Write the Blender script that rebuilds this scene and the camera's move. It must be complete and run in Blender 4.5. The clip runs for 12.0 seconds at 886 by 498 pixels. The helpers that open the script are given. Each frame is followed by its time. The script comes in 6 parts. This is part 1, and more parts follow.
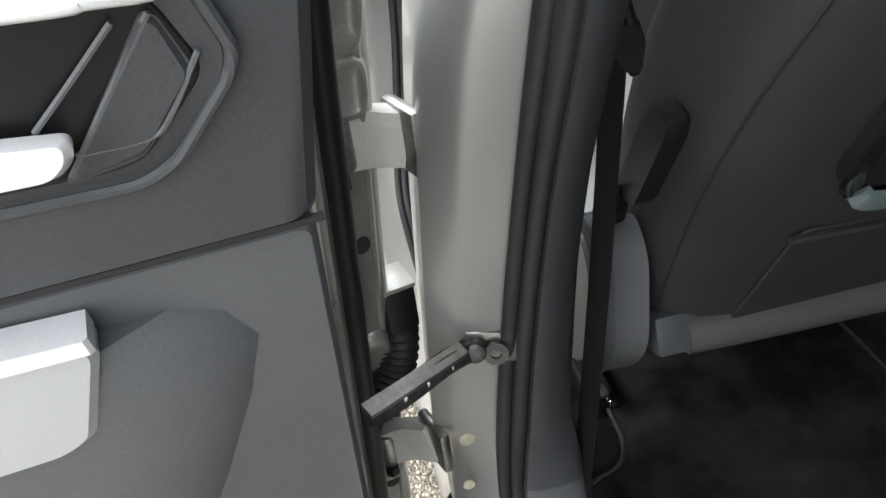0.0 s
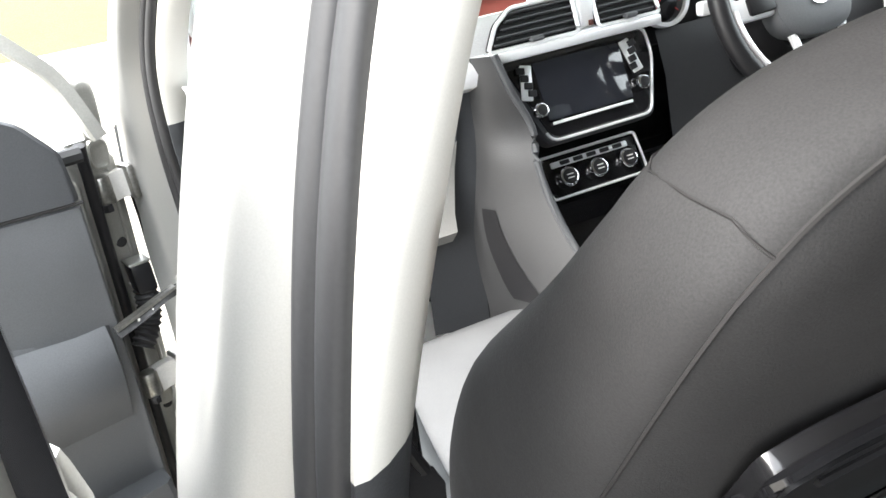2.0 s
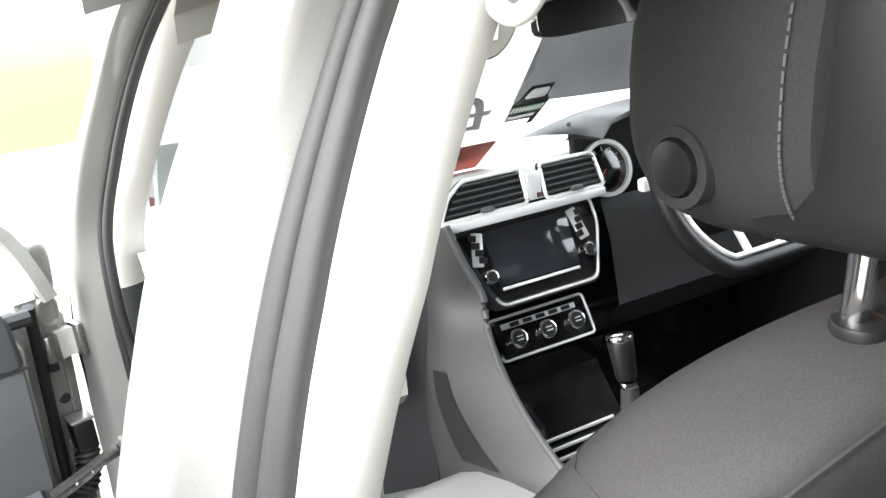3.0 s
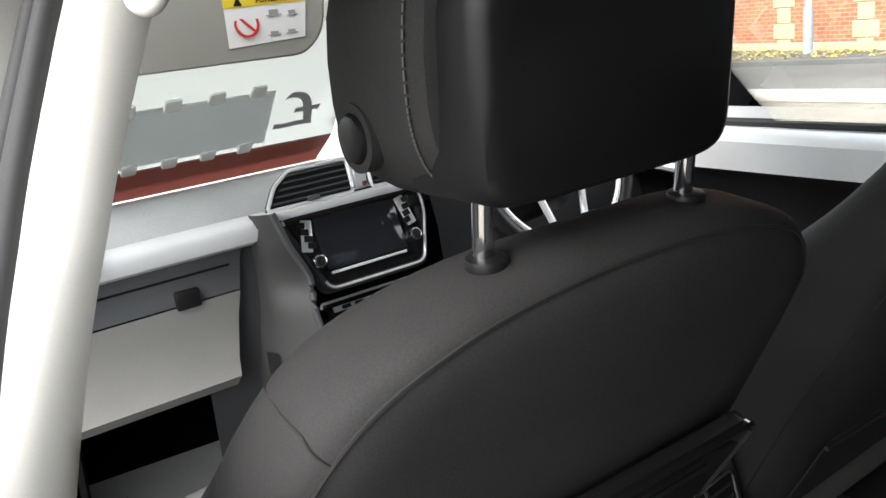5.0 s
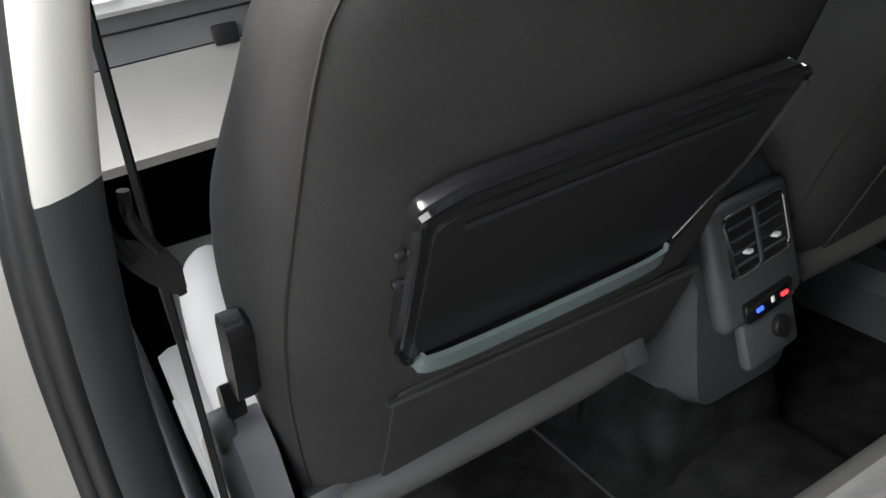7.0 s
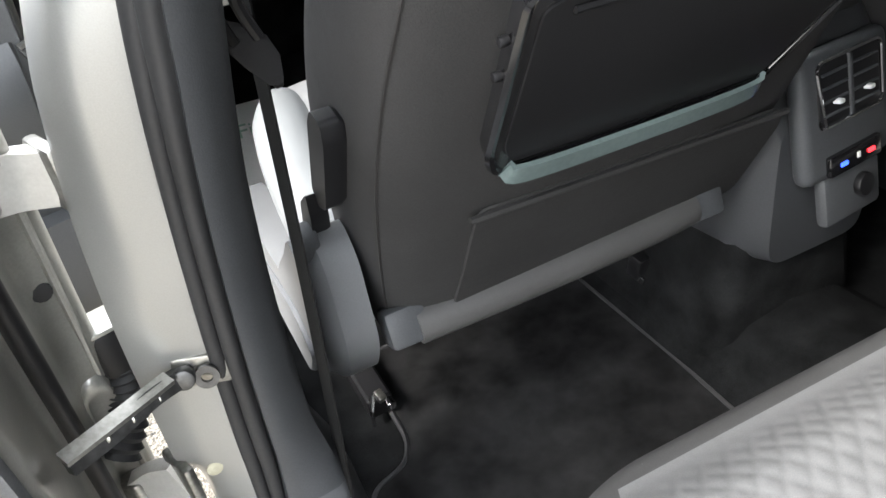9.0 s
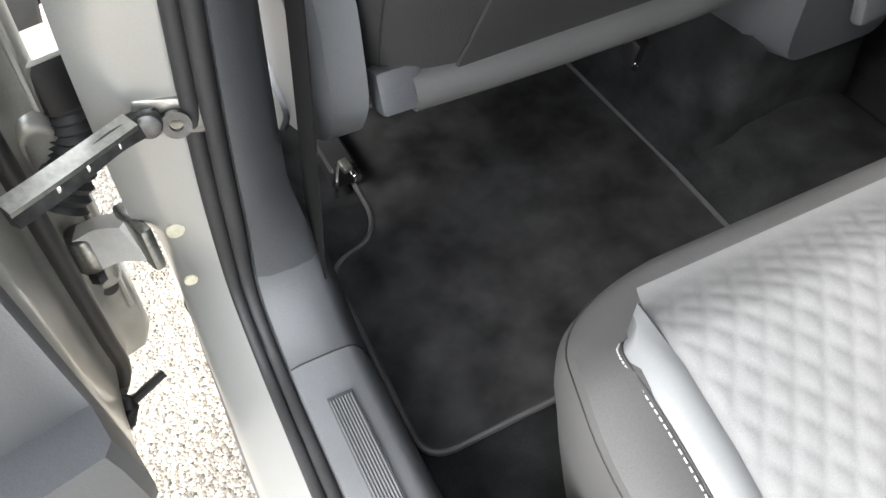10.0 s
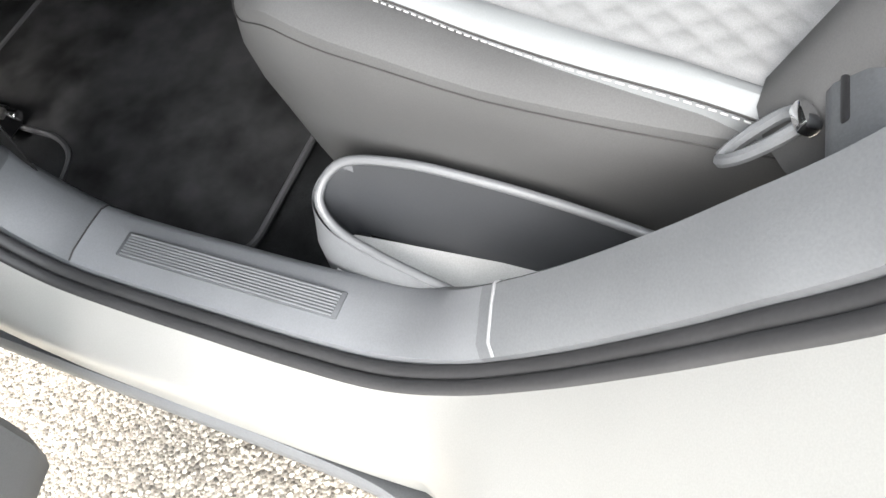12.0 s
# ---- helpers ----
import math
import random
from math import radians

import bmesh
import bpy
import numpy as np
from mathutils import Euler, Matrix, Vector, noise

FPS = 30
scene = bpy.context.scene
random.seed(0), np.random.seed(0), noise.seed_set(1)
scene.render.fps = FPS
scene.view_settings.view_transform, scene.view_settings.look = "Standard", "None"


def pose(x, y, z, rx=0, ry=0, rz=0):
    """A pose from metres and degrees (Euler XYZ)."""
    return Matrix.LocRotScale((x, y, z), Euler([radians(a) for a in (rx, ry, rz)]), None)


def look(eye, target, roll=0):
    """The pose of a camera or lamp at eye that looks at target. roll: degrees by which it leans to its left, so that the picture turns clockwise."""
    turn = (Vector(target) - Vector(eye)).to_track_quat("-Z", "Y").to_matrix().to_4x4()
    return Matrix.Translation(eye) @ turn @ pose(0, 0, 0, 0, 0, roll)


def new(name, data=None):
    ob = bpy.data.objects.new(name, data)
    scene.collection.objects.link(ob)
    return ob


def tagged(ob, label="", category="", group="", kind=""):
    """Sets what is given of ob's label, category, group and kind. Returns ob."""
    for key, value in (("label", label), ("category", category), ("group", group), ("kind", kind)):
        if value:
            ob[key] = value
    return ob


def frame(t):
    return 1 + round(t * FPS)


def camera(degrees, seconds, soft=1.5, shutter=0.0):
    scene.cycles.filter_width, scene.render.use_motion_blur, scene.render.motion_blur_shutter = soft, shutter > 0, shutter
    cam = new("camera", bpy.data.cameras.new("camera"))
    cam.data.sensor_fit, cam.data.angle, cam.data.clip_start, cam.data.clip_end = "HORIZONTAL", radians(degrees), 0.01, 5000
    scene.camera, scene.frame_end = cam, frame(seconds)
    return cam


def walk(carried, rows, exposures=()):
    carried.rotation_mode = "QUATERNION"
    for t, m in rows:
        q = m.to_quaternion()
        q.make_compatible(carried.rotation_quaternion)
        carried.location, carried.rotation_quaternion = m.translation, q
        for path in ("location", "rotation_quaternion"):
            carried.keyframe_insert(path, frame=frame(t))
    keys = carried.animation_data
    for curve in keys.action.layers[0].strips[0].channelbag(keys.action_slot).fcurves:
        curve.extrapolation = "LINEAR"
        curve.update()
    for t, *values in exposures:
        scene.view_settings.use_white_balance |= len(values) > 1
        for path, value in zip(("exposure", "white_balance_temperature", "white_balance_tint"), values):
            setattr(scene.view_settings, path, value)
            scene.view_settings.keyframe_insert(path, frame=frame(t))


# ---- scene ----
cam = camera(59.0, 12.0)
PATH = [
    (0, (-0.801, -0.35, 1.277), (-0.594, 1.301, 0.167), -7.8),
    (0.5, (-0.752, -0.315, 1.277), (-0.443, 1.364, 0.236), -10.2),
    (1, (-0.723, -0.261, 1.31), (-0.275, 1.421, 0.325), -10.2),
    (1.5, (-0.707, -0.247, 1.346), (-0.18, 1.458, 0.444), -11.3),
    (2, (-0.686, -0.243, 1.411), (-0.061, 1.501, 0.658), -10.7),
    (2.5, (-0.67, -0.241, 1.463), (0.052, 1.519, 0.846), -9.3),
    (2.7, (-0.666, -0.242, 1.481), (0.085, 1.519, 0.901), -8.7),
    (4.3, (-0.616, -0.286, 1.54), (0.362, 1.424, 1.196), -8.3),
    (4.5, (-0.612, -0.317, 1.534), (0.395, 1.374, 1.177), -8.1),
    (5, (-0.601, -0.375, 1.484), (0.414, 1.256, 0.93), -7.4),
    (5.5, (-0.591, -0.388, 1.411), (0.379, 1.225, 0.734), -8.9),
    (6, (-0.602, -0.388, 1.369), (0.284, 1.224, 0.584), -9.0),
    (6.5, (-0.611, -0.397, 1.345), (0.217, 1.22, 0.509), -9.4),
    (7, (-0.625, -0.403, 1.32), (0.156, 1.2, 0.414), -9.5),
    (8.8, (-0.682, -0.418, 1.271), (-0.053, 1.16, 0.215), -10.0),
    (9, (-0.686, -0.416, 1.259), (-0.09, 1.141, 0.154), -9.5),
    (9.5, (-0.692, -0.379, 1.223), (-0.163, 0.998, -0.128), -1.2),
    (10, (-0.726, -0.319, 1.193), (-0.153, 0.832, -0.338), -0.6),
    (10.5, (-0.748, -0.32, 1.142), (-0.199, 0.656, -0.514), -17.4),
    (11, (-0.761, -0.361, 1.081), (-0.183, 0.489, -0.634), -28.3),
    (11.5, (-0.78, -0.415, 1.07), (-0.104, 0.325, -0.661), -28.2),
    (12, (-0.859, -0.486, 1.097), (-0.023, 0.21, -0.582), -20.8),
]
EXPOSURES = [(0.0, 2.2), (0.8, 2.5), (1.5, 3.0), (2.5, 3.2), (3.5, 2.9), (4.5, 2.25), (5.0, 2.1), (5.5, 2.25), (7.0, 2.65), (9.0, 3.3), (10.0, 3.45), (11.0, 3.35), (12.0, 3.35)]
walk(cam, [(t, look(eye, target, roll)) for t, eye, target, roll in PATH], EXPOSURES)

# ---- light ----
world = bpy.data.worlds.new("overcast_sky")
scene.world = world
world.use_nodes = True
wn = world.node_tree
sky = wn.nodes.new("ShaderNodeTexSky")
sky.sky_type = "NISHITA"
sky.sun_disc = False
sky.sun_elevation, sky.sun_rotation = radians(43), radians(-100)
sky.air_density, sky.dust_density, sky.ozone_density = 1.0, 4.0, 1.0
pale = wn.nodes.new("ShaderNodeMix")
pale.data_type = "RGBA"
pale.inputs["Factor"].default_value = 0.75
pale.inputs["B"].default_value = (9.0, 9.3, 9.6, 1)
wn.links.new(sky.outputs["Color"], pale.inputs["A"])
wn.links.new(pale.outputs["Result"], wn.nodes["Background"].inputs["Color"])
wn.nodes["Background"].inputs["Strength"].default_value = 0.14
sun = new("sun", bpy.data.lights.new("sun", "SUN"))
sun.data.energy, sun.data.angle, sun.data.color = 1.1, radians(35), (1.0, 0.98, 0.95)
sun.rotation_euler = Vector((0.70, 0.12, -0.66)).to_track_quat("-Z", "Y").to_euler()


# ---- materials ----
def material(name, colour, rough=0.5, metal=0.0, grain=0.0, size=200.0, bump=0.0, stain=0.0, stain_size=6.0, coat=0.0, sheen=0.0, kind="noise", spec=0.5, crease=0.0):
    m = bpy.data.materials.new(name)
    m.use_nodes = True
    t = m.node_tree
    b = t.nodes["Principled BSDF"]
    b.inputs["Base Color"].default_value = (*colour, 1)
    b.inputs["Roughness"].default_value = rough
    b.inputs["Metallic"].default_value = metal
    b.inputs["Coat Weight"].default_value = coat
    b.inputs["Coat Roughness"].default_value = 0.08
    b.inputs["Sheen Weight"].default_value = sheen
    b.inputs["Specular IOR Level"].default_value = spec
    if not (grain or bump or stain):
        return m
    co = t.nodes.new("ShaderNodeTexCoord")
    if kind == "voronoi":
        fine = t.nodes.new("ShaderNodeTexVoronoi")
        out = fine.outputs["Distance"]
    else:
        fine = t.nodes.new("ShaderNodeTexNoise")
        fine.inputs["Detail"].default_value = 3
        out = fine.outputs["Fac"]
    fine.inputs["Scale"].default_value = size
    broad = t.nodes.new("ShaderNodeTexNoise")
    broad.inputs["Scale"].default_value = stain_size
    broad.inputs["Detail"].default_value = 5
    for n in (fine, broad):
        t.links.new(co.outputs["Object"], n.inputs["Vector"])
    last = None
    for fac, amount in ((out, grain), (broad.outputs["Fac"], stain)):
        if not amount:
            continue
        ramp = t.nodes.new("ShaderNodeMapRange")
        ramp.inputs["From Min"].default_value, ramp.inputs["From Max"].default_value = 0.3, 0.7
        ramp.inputs["To Min"].default_value, ramp.inputs["To Max"].default_value = 1 - amount, 1 + amount
        t.links.new(fac, ramp.inputs["Value"])
        if last is None:
            last = ramp.outputs["Result"]
        else:
            mul = t.nodes.new("ShaderNodeMath")
            mul.operation = "MULTIPLY"
            t.links.new(last, mul.inputs[0])
            t.links.new(ramp.outputs["Result"], mul.inputs[1])
            last = mul.outputs[0]
    if last is not None:
        tint = t.nodes.new("ShaderNodeVectorMath")
        tint.operation = "SCALE"
        tint.inputs[0].default_value = colour
        t.links.new(last, tint.inputs["Scale"])
        t.links.new(tint.outputs["Vector"], b.inputs["Base Color"])
        ro = t.nodes.new("ShaderNodeMapRange")
        ro.inputs["To Min"].default_value, ro.inputs["To Max"].default_value = rough * 0.85, min(1.0, rough * 1.15)
        t.links.new(broad.outputs["Fac"], ro.inputs["Value"])
        t.links.new(ro.outputs["Result"], b.inputs["Roughness"])
    if bump:
        bm_ = t.nodes.new("ShaderNodeBump")
        bm_.inputs["Strength"].default_value = 1.0
        bm_.inputs["Distance"].default_value = bump
        t.links.new(out, bm_.inputs["Height"])
        t.links.new(bm_.outputs["Normal"], b.inputs["Normal"])
        if crease:
            soft = t.nodes.new("ShaderNodeBump")
            soft.inputs["Strength"].default_value = 0.6
            soft.inputs["Distance"].default_value = crease
            t.links.new(broad.outputs["Fac"], soft.inputs["Height"])
            t.links.new(soft.outputs["Normal"], bm_.inputs["Normal"])
    return m


def glowing(name, colour, strength):
    m = bpy.data.materials.new(name)
    m.use_nodes = True
    b = m.node_tree.nodes["Principled BSDF"]
    b.inputs["Base Color"].default_value = (*colour, 1)
    b.inputs["Emission Color"].default_value = (*colour, 1)
    b.inputs["Emission Strength"].default_value = strength
    return m


def clear(name, colour, alpha, rough=0.02):
    """Thin glass or film: a mix of clear and glossy."""
    m = bpy.data.materials.new(name)
    m.use_nodes = True
    t = m.node_tree
    t.nodes.remove(t.nodes["Principled BSDF"])
    a, g, mix, fr = (t.nodes.new("ShaderNode" + k) for k in ("BsdfTransparent", "BsdfGlossy", "MixShader", "Fresnel"))
    a.inputs["Color"].default_value = (*colour, 1)
    g.inputs["Roughness"].default_value = rough
    fr.inputs["IOR"].default_value = 1.45
    t.links.new(fr.outputs[0], mix.inputs["Fac"])
    t.links.new(a.outputs[0], mix.inputs[1])
    t.links.new(g.outputs[0], mix.inputs[2])
    t.links.new(mix.outputs[0], t.nodes["Material Output"].inputs["Surface"])
    return m


PAINT = material("silver_grey_paint", (0.31, 0.31, 0.297), 0.40, 0.45, 0.04, 900, 0, 0.05, 5, coat=0.4)
STEEL = material("painted_inner_steel", (0.30, 0.298, 0.275), 0.30, 0.4, 0.06, 400, 0, 0.16, 14, coat=0.3)
DARK = material("dark_grey_grained_plastic", (0.050, 0.053, 0.057), 0.55, 0, 0.10, 480, 0.0002, 0.10, 7, spec=0.45)
MID = material("mid_grey_grained_plastic", (0.090, 0.094, 0.099), 0.55, 0, 0.08, 480, 0.0002, 0.10, 7, spec=0.4)
PALE = material("pale_grey_trim", (0.56, 0.55, 0.51), 0.6, 0, 0.03, 900, 0.00004, 0.04, 6)
RUBBER = material("black_rubber_seal", (0.017, 0.017, 0.018), 0.62, 0, 0.12, 300, 0.0001, 0.2, 9)
BLACK = material("black_satin_plastic", (0.010, 0.010, 0.011), 0.42, 0, 0.1, 500, 0.00005, 0.1, 8, spec=0.3)
GLOSS = material("gloss_black_panel", (0.008, 0.008, 0.009), 0.10, 0, coat=0.5)
LEATHER = material("dark_grey_leatherette", (0.027, 0.0266, 0.0268), 0.8, 0, 0.16, 700, 0.0003, 0.2, 8, spec=0.25, crease=0.006)
ROLL = material("dark_grey_seat_vinyl", (0.062, 0.0615, 0.061), 0.55, 0, 0.08, 900, 0.0001, 0.1, 8, spec=0.4, crease=0.004)
GREYTHREAD = material("grey_thread", (0.08, 0.08, 0.08), 0.8)
CLOTH = material("pale_grey_seat_cloth", (0.140, 0.143, 0.146), 0.95, 0, 0.14, 1400, 0.0002, 0.07, 12, spec=0.2)
SIDECLOTH = material("grey_leatherette_seat_side", (0.053, 0.0535, 0.054), 0.78, 0, 0.08, 900, 0.00008, 0.10, 9, spec=0.22, crease=0.003)
BOLSTER = material("light_grey_leatherette", (0.130, 0.137, 0.141), 0.55, 0, 0.04, 900, 0.00006, 0.05, 8, spec=0.4)
CARPET = material("charcoal_carpet", (0.0125, 0.013, 0.0135), 1.0, 0, 0.45, 1100, 0.0012, 0.55, 16, spec=0.05)
MATMAT = material("charcoal_velour_mat", (0.022, 0.022, 0.0225), 1.0, 0, 0.35, 1300, 0.001, 0.6, 14, spec=0.05)
WEBBING = material("black_belt_webbing", (0.008, 0.008, 0.008), 0.9, 0, 0.3, 900, 0.0002, 0.1, 20, spec=0.1)
# darker dashboard grey, paled in colour for daylight through the windscreen
DASHTOP = material("daylight_paled_dash_skin", (0.55, 0.555, 0.56), 0.5, 0, 0.08, 500, 0.0002, 0.08, 7, spec=0.5)
GLOVE = material("beige_grey_plastic", (0.23, 0.226, 0.215), 0.5, 0, 0.05, 500, 0.0001, 0.06, 7)
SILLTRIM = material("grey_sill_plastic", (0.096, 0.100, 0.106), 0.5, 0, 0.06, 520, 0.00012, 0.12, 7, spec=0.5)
# glass of the unseen rear panes that cut the light
TINT = clear("light_cutting_tinted_glass", (0.06, 0.065, 0.065), 0)
LIP = material("grey_green_clear_plastic", (0.10, 0.13, 0.13), 0.2, 0, 0.05, 200, 0, 0.1, 9)
PILLARTRIM = material("charcoal_pillar_plastic", (0.036, 0.038, 0.041), 0.5, 0, 0.10, 480, 0.0002, 0.10, 7, spec=0.45)
BINDING = material("dark_grey_edge_binding", (0.034, 0.034, 0.036), 0.75, 0, 0.2, 1500, 0.0003, 0.1, 20)
CHROME = material("chrome", (0.75, 0.75, 0.76), 0.12, 1.0, 0, 1, 0, 0.0)
SATIN = material("satin_silver_trim", (0.80, 0.81, 0.82), 0.34, 0.25, 0.04, 900, 0, 0.05, 6)
BARESTEEL = material("zinc_plated_steel", (0.28, 0.275, 0.255), 0.32, 0.9, 0.15, 200, 0.0001, 0.25, 25)
HEADLINE = material("warm_grey_headlining", (0.30, 0.292, 0.26), 0.95, 0, 0.06, 1500, 0.0002, 0.05, 5)
SCREEN = material("dark_display_glass", (0.02, 0.022, 0.028), 0.07, 0, coat=0.3)
WHITE = material("white_print", (0.78, 0.78, 0.76), 0.6)
YELLOW = material("yellow_print", (0.75, 0.55, 0.03), 0.6)
RED = material("red_print", (0.5, 0.02, 0.02), 0.6)
GREYPRINT = material("grey_print", (0.26, 0.26, 0.26), 0.6)
GREENPALE = material("faded_green_print", (0.28, 0.42, 0.34), 0.7)
GREEN = material("green_print", (0.03, 0.13, 0.07), 0.6)
SEAM = material("dark_seam_thread", (0.012, 0.011, 0.011), 0.8)
STITCH = material("light_stitching", (0.25, 0.25, 0.248), 0.8)
PAPER = material("white_paper", (0.74, 0.75, 0.72), 0.8, 0, 0.02, 200, 0, 0.03, 5)
GLASS = clear("clear_glass", (0.92, 0.95, 0.93), 0)
BOARDRED = material("faded_red_band", (0.24, 0.125, 0.11), 0.6, 0, 0.03, 100, 0, 0.06, 6)


# ---- mesh helpers ----
def mesh_of(verts, faces, name="mesh", smooth=True, sharp=40):
    me = bpy.data.meshes.new(name)
    me.from_pydata([tuple(v) for v in verts], [], faces)
    b = bmesh.new()
    b.from_mesh(me)
    bmesh.ops.recalc_face_normals(b, faces=b.faces)
    b.to_mesh(me)
    b.free()
    if smooth:
        me.shade_smooth()
        me.set_sharp_from_angle(angle=radians(sharp))
    return me


def thing(name, label, category, at=(0, 0, 0), group="", kind=""):
    ob = new(name)
    ob.location = at
    ob.empty_display_size = 0.05
    return tagged(ob, label, category, group, kind)


def part(name, me, material_, parent=None, label=""):
    """One mesh object, under a thing or a part; its vertices are in world metres."""
    if isinstance(me, tuple):
        me = mesh_of(*me, name=name)
    ob = new(name, me)
    me.materials.append(material_)
    if parent is not None:
        ob.parent = parent
        ob.matrix_parent_inverse = Matrix.Translation(-world_at(parent))
    if label:
        ob["label"] = label
    return ob


def world_at(ob):
    p = Vector(ob.location)
    return p


def setpiece(name, me, material_, label, category, kind="structure"):
    ob = part(name, me, material_)
    return tagged(ob, label, category, "", kind)


def curve(points, n=8, closed=False):
    """A smooth line through points (Catmull-Rom), n steps a stretch."""
    pts = [Vector(p) for p in points]
    out, m = [], len(pts)
    for i in range(m if closed else m - 1):
        p0 = pts[(i - 1) % m] if closed or i else pts[0] * 2 - pts[1]
        p1, p2 = pts[i], pts[(i + 1) % m]
        p3 = pts[(i + 2) % m] if closed or i + 2 < m else pts[-1] * 2 - pts[-2]
        for k in range(n):
            t = k / n
            out.append(0.5 * ((2 * p1) + (p2 - p0) * t + (2 * p0 - 5 * p1 + 4 * p2 - p3) * t * t + (3 * p1 - p0 - 3 * p2 + p3) * t ** 3))
    if not closed:
        out.append(pts[-1])
    return out


def loft(rows, ring=True, caps=True, closed=False):
    """Skin over rows of equal length. ring: each row closes; closed: the last row joins the first."""
    n = len(rows[0])
    verts = [v for r in rows for v in r]
    faces = []
    for i in range(len(rows) if closed else len(rows) - 1):
        a, b = i * n, ((i + 1) % len(rows)) * n
        for j in range(n if ring else n - 1):
            k = (j + 1) % n
            faces.append((a + j, a + k, b + k, b + j))
    if caps and ring and not closed:
        faces.append(tuple(range(n - 1, -1, -1)))
        faces.append(tuple(range((len(rows) - 1) * n, len(rows) * n)))
    return verts, faces


def frames(path, side):
    """At each point of a path: tangent, side axis (near the given one) and their normal."""
    out = []
    for i, p in enumerate(path):
        t = (path[min(i + 1, len(path) - 1)] - path[max(i - 1, 0)]).normalized()
        v = Vector(side) - t * Vector(side).dot(t)
        v.normalize()
        out.append((p, t, v, t.cross(v)))
    return out


def sweep(path, profile, side=(-1, 0, 0), ring=False, caps=False):
    """profile: (v, u) pairs, v along the side axis, u along tangent x side."""
    rows = [[p + v * a + u * b for a, b in profile] for p, t, v, u in frames([Vector(q) for q in path], side)]
    return loft(rows, ring, caps)


def tube(path, r, n=8, side=(0.13, 0.27, 0.95)):
    pts = [Vector(p) for p in path]
    rr = r if isinstance(r, (list, tuple)) else [r] * len(pts)
    rows = []
    for (p, t, v, u), q in zip(frames(pts, side), rr):
        rows.append([p + (v * math.cos(a) + u * math.sin(a)) * q for a in (2 * math.pi * k / n for k in range(n))])
    return loft(rows)


def strap(path, wide, thick, side):
    h, k = wide / 2, thick / 2
    return sweep(path, [(-h, -k), (h, -k), (h, k), (-h, k)], side, True, True)


def rbox(size, m=None, r=0.004, seg=2):
    b = bmesh.new()
    bmesh.ops.create_cube(b, size=1.0)
    bmesh.ops.scale(b, vec=size, verts=b.verts)
    r = min(r, min(size) * 0.45)
    if r > 0:
        bmesh.ops.bevel(b, geom=list(b.edges), offset=r, segments=seg, profile=0.5, affect="EDGES")
    if m is not None:
        b.transform(m)
    me = bpy.data.meshes.new("box")
    b.to_mesh(me)
    b.free()
    me.shade_smooth()
    me.set_sharp_from_angle(angle=radians(35))
    return me


def disc(r, h, m, n=24, bevel=0.0, r2=None):
    b = bmesh.new()
    bmesh.ops.create_cone(b, cap_ends=True, segments=n, radius1=r, radius2=r if r2 is None else r2, depth=h)
    if bevel:
        caps = [e for e in b.edges if len(e.link_faces) == 2 and any(len(f.verts) > 4 for f in e.link_faces)]
        bmesh.ops.bevel(b, geom=caps, offset=bevel, segments=2, profile=0.5, affect="EDGES")
    b.transform(m)
    me = bpy.data.meshes.new("disc")
    b.to_mesh(me)
    b.free()
    me.shade_smooth()
    me.set_sharp_from_angle(angle=radians(40))
    return me


def ringshape(r, wide, tall, m, n=32):
    """A flat ring: radius, radial width, height along its axis."""
    rows = []
    for k in range(n):
        a = 2 * math.pi * k / n
        c, s = math.cos(a), math.sin(a)
        rows.append([m @ Vector((c * q, s * q, h)) for q, h in ((r - wide / 2, -tall / 2), (r + wide / 2, -tall / 2), (r + wide / 2, tall / 2), (r - wide / 2, tall / 2))])
    return loft(rows, True, False, True)


def slab(outline, thick, place, bevel=0.0):
    """A flat plate: outline of (a, b) pairs, put into the world by place(a, b, depth)."""
    n = len(outline)
    if bevel:
        cx = sum(a for a, b in outline) / n
        cy = sum(b for a, b in outline) / n
        small = []
        for a, b in outline:
            d = math.hypot(a - cx, b - cy)
            small.append((a - (a - cx) / d * bevel, b - (b - cy) / d * bevel))
        rows = [[place(a, b, 0) for a, b in outline], [place(a, b, thick - bevel) for a, b in outline], [place(a, b, thick) for a, b in small]]
    else:
        rows = [[place(a, b, 0) for a, b in outline], [place(a, b, thick) for a, b in outline]]
    return loft(rows)


def rounded(outline, r, n=5):
    """An outline of (a, b) with its corners rounded."""
    out, m = [], len(outline)
    for i in range(m):
        p0, p1, p2 = (Vector(outline[(i + k - 1) % m]) for k in range(3))
        d0, d2 = (p0 - p1), (p2 - p1)
        q = min(r, d0.length * 0.45, d2.length * 0.45)
        a, c = p1 + d0.normalized() * q, p1 + d2.normalized() * q
        for k in range(n + 1):
            t = k / n
            out.append(tuple((1 - t) ** 2 * a + 2 * t * (1 - t) * p1 + t * t * c))
    return out


def oblong(w, h, e=4.0, n=40):
    """A superellipse outline of half sizes w and h."""
    out = []
    for k in range(n):
        a = 2 * math.pi * k / n
        c, s = math.cos(a), math.sin(a)
        out.append((w * math.copysign(abs(c) ** (2 / e), c), h * math.copysign(abs(s) ** (2 / e), s)))
    return out


def letters(text, size, m, thick=0.0004):
    cu = bpy.data.curves.new("text", "FONT")
    cu.body, cu.size, cu.extrude, cu.align_x, cu.align_y = text, size, thick, "CENTER", "CENTER"
    ob = bpy.data.objects.new("text", cu)
    me = bpy.data.meshes.new_from_object(ob)
    bpy.data.objects.remove(ob)
    me.transform(m)
    return me


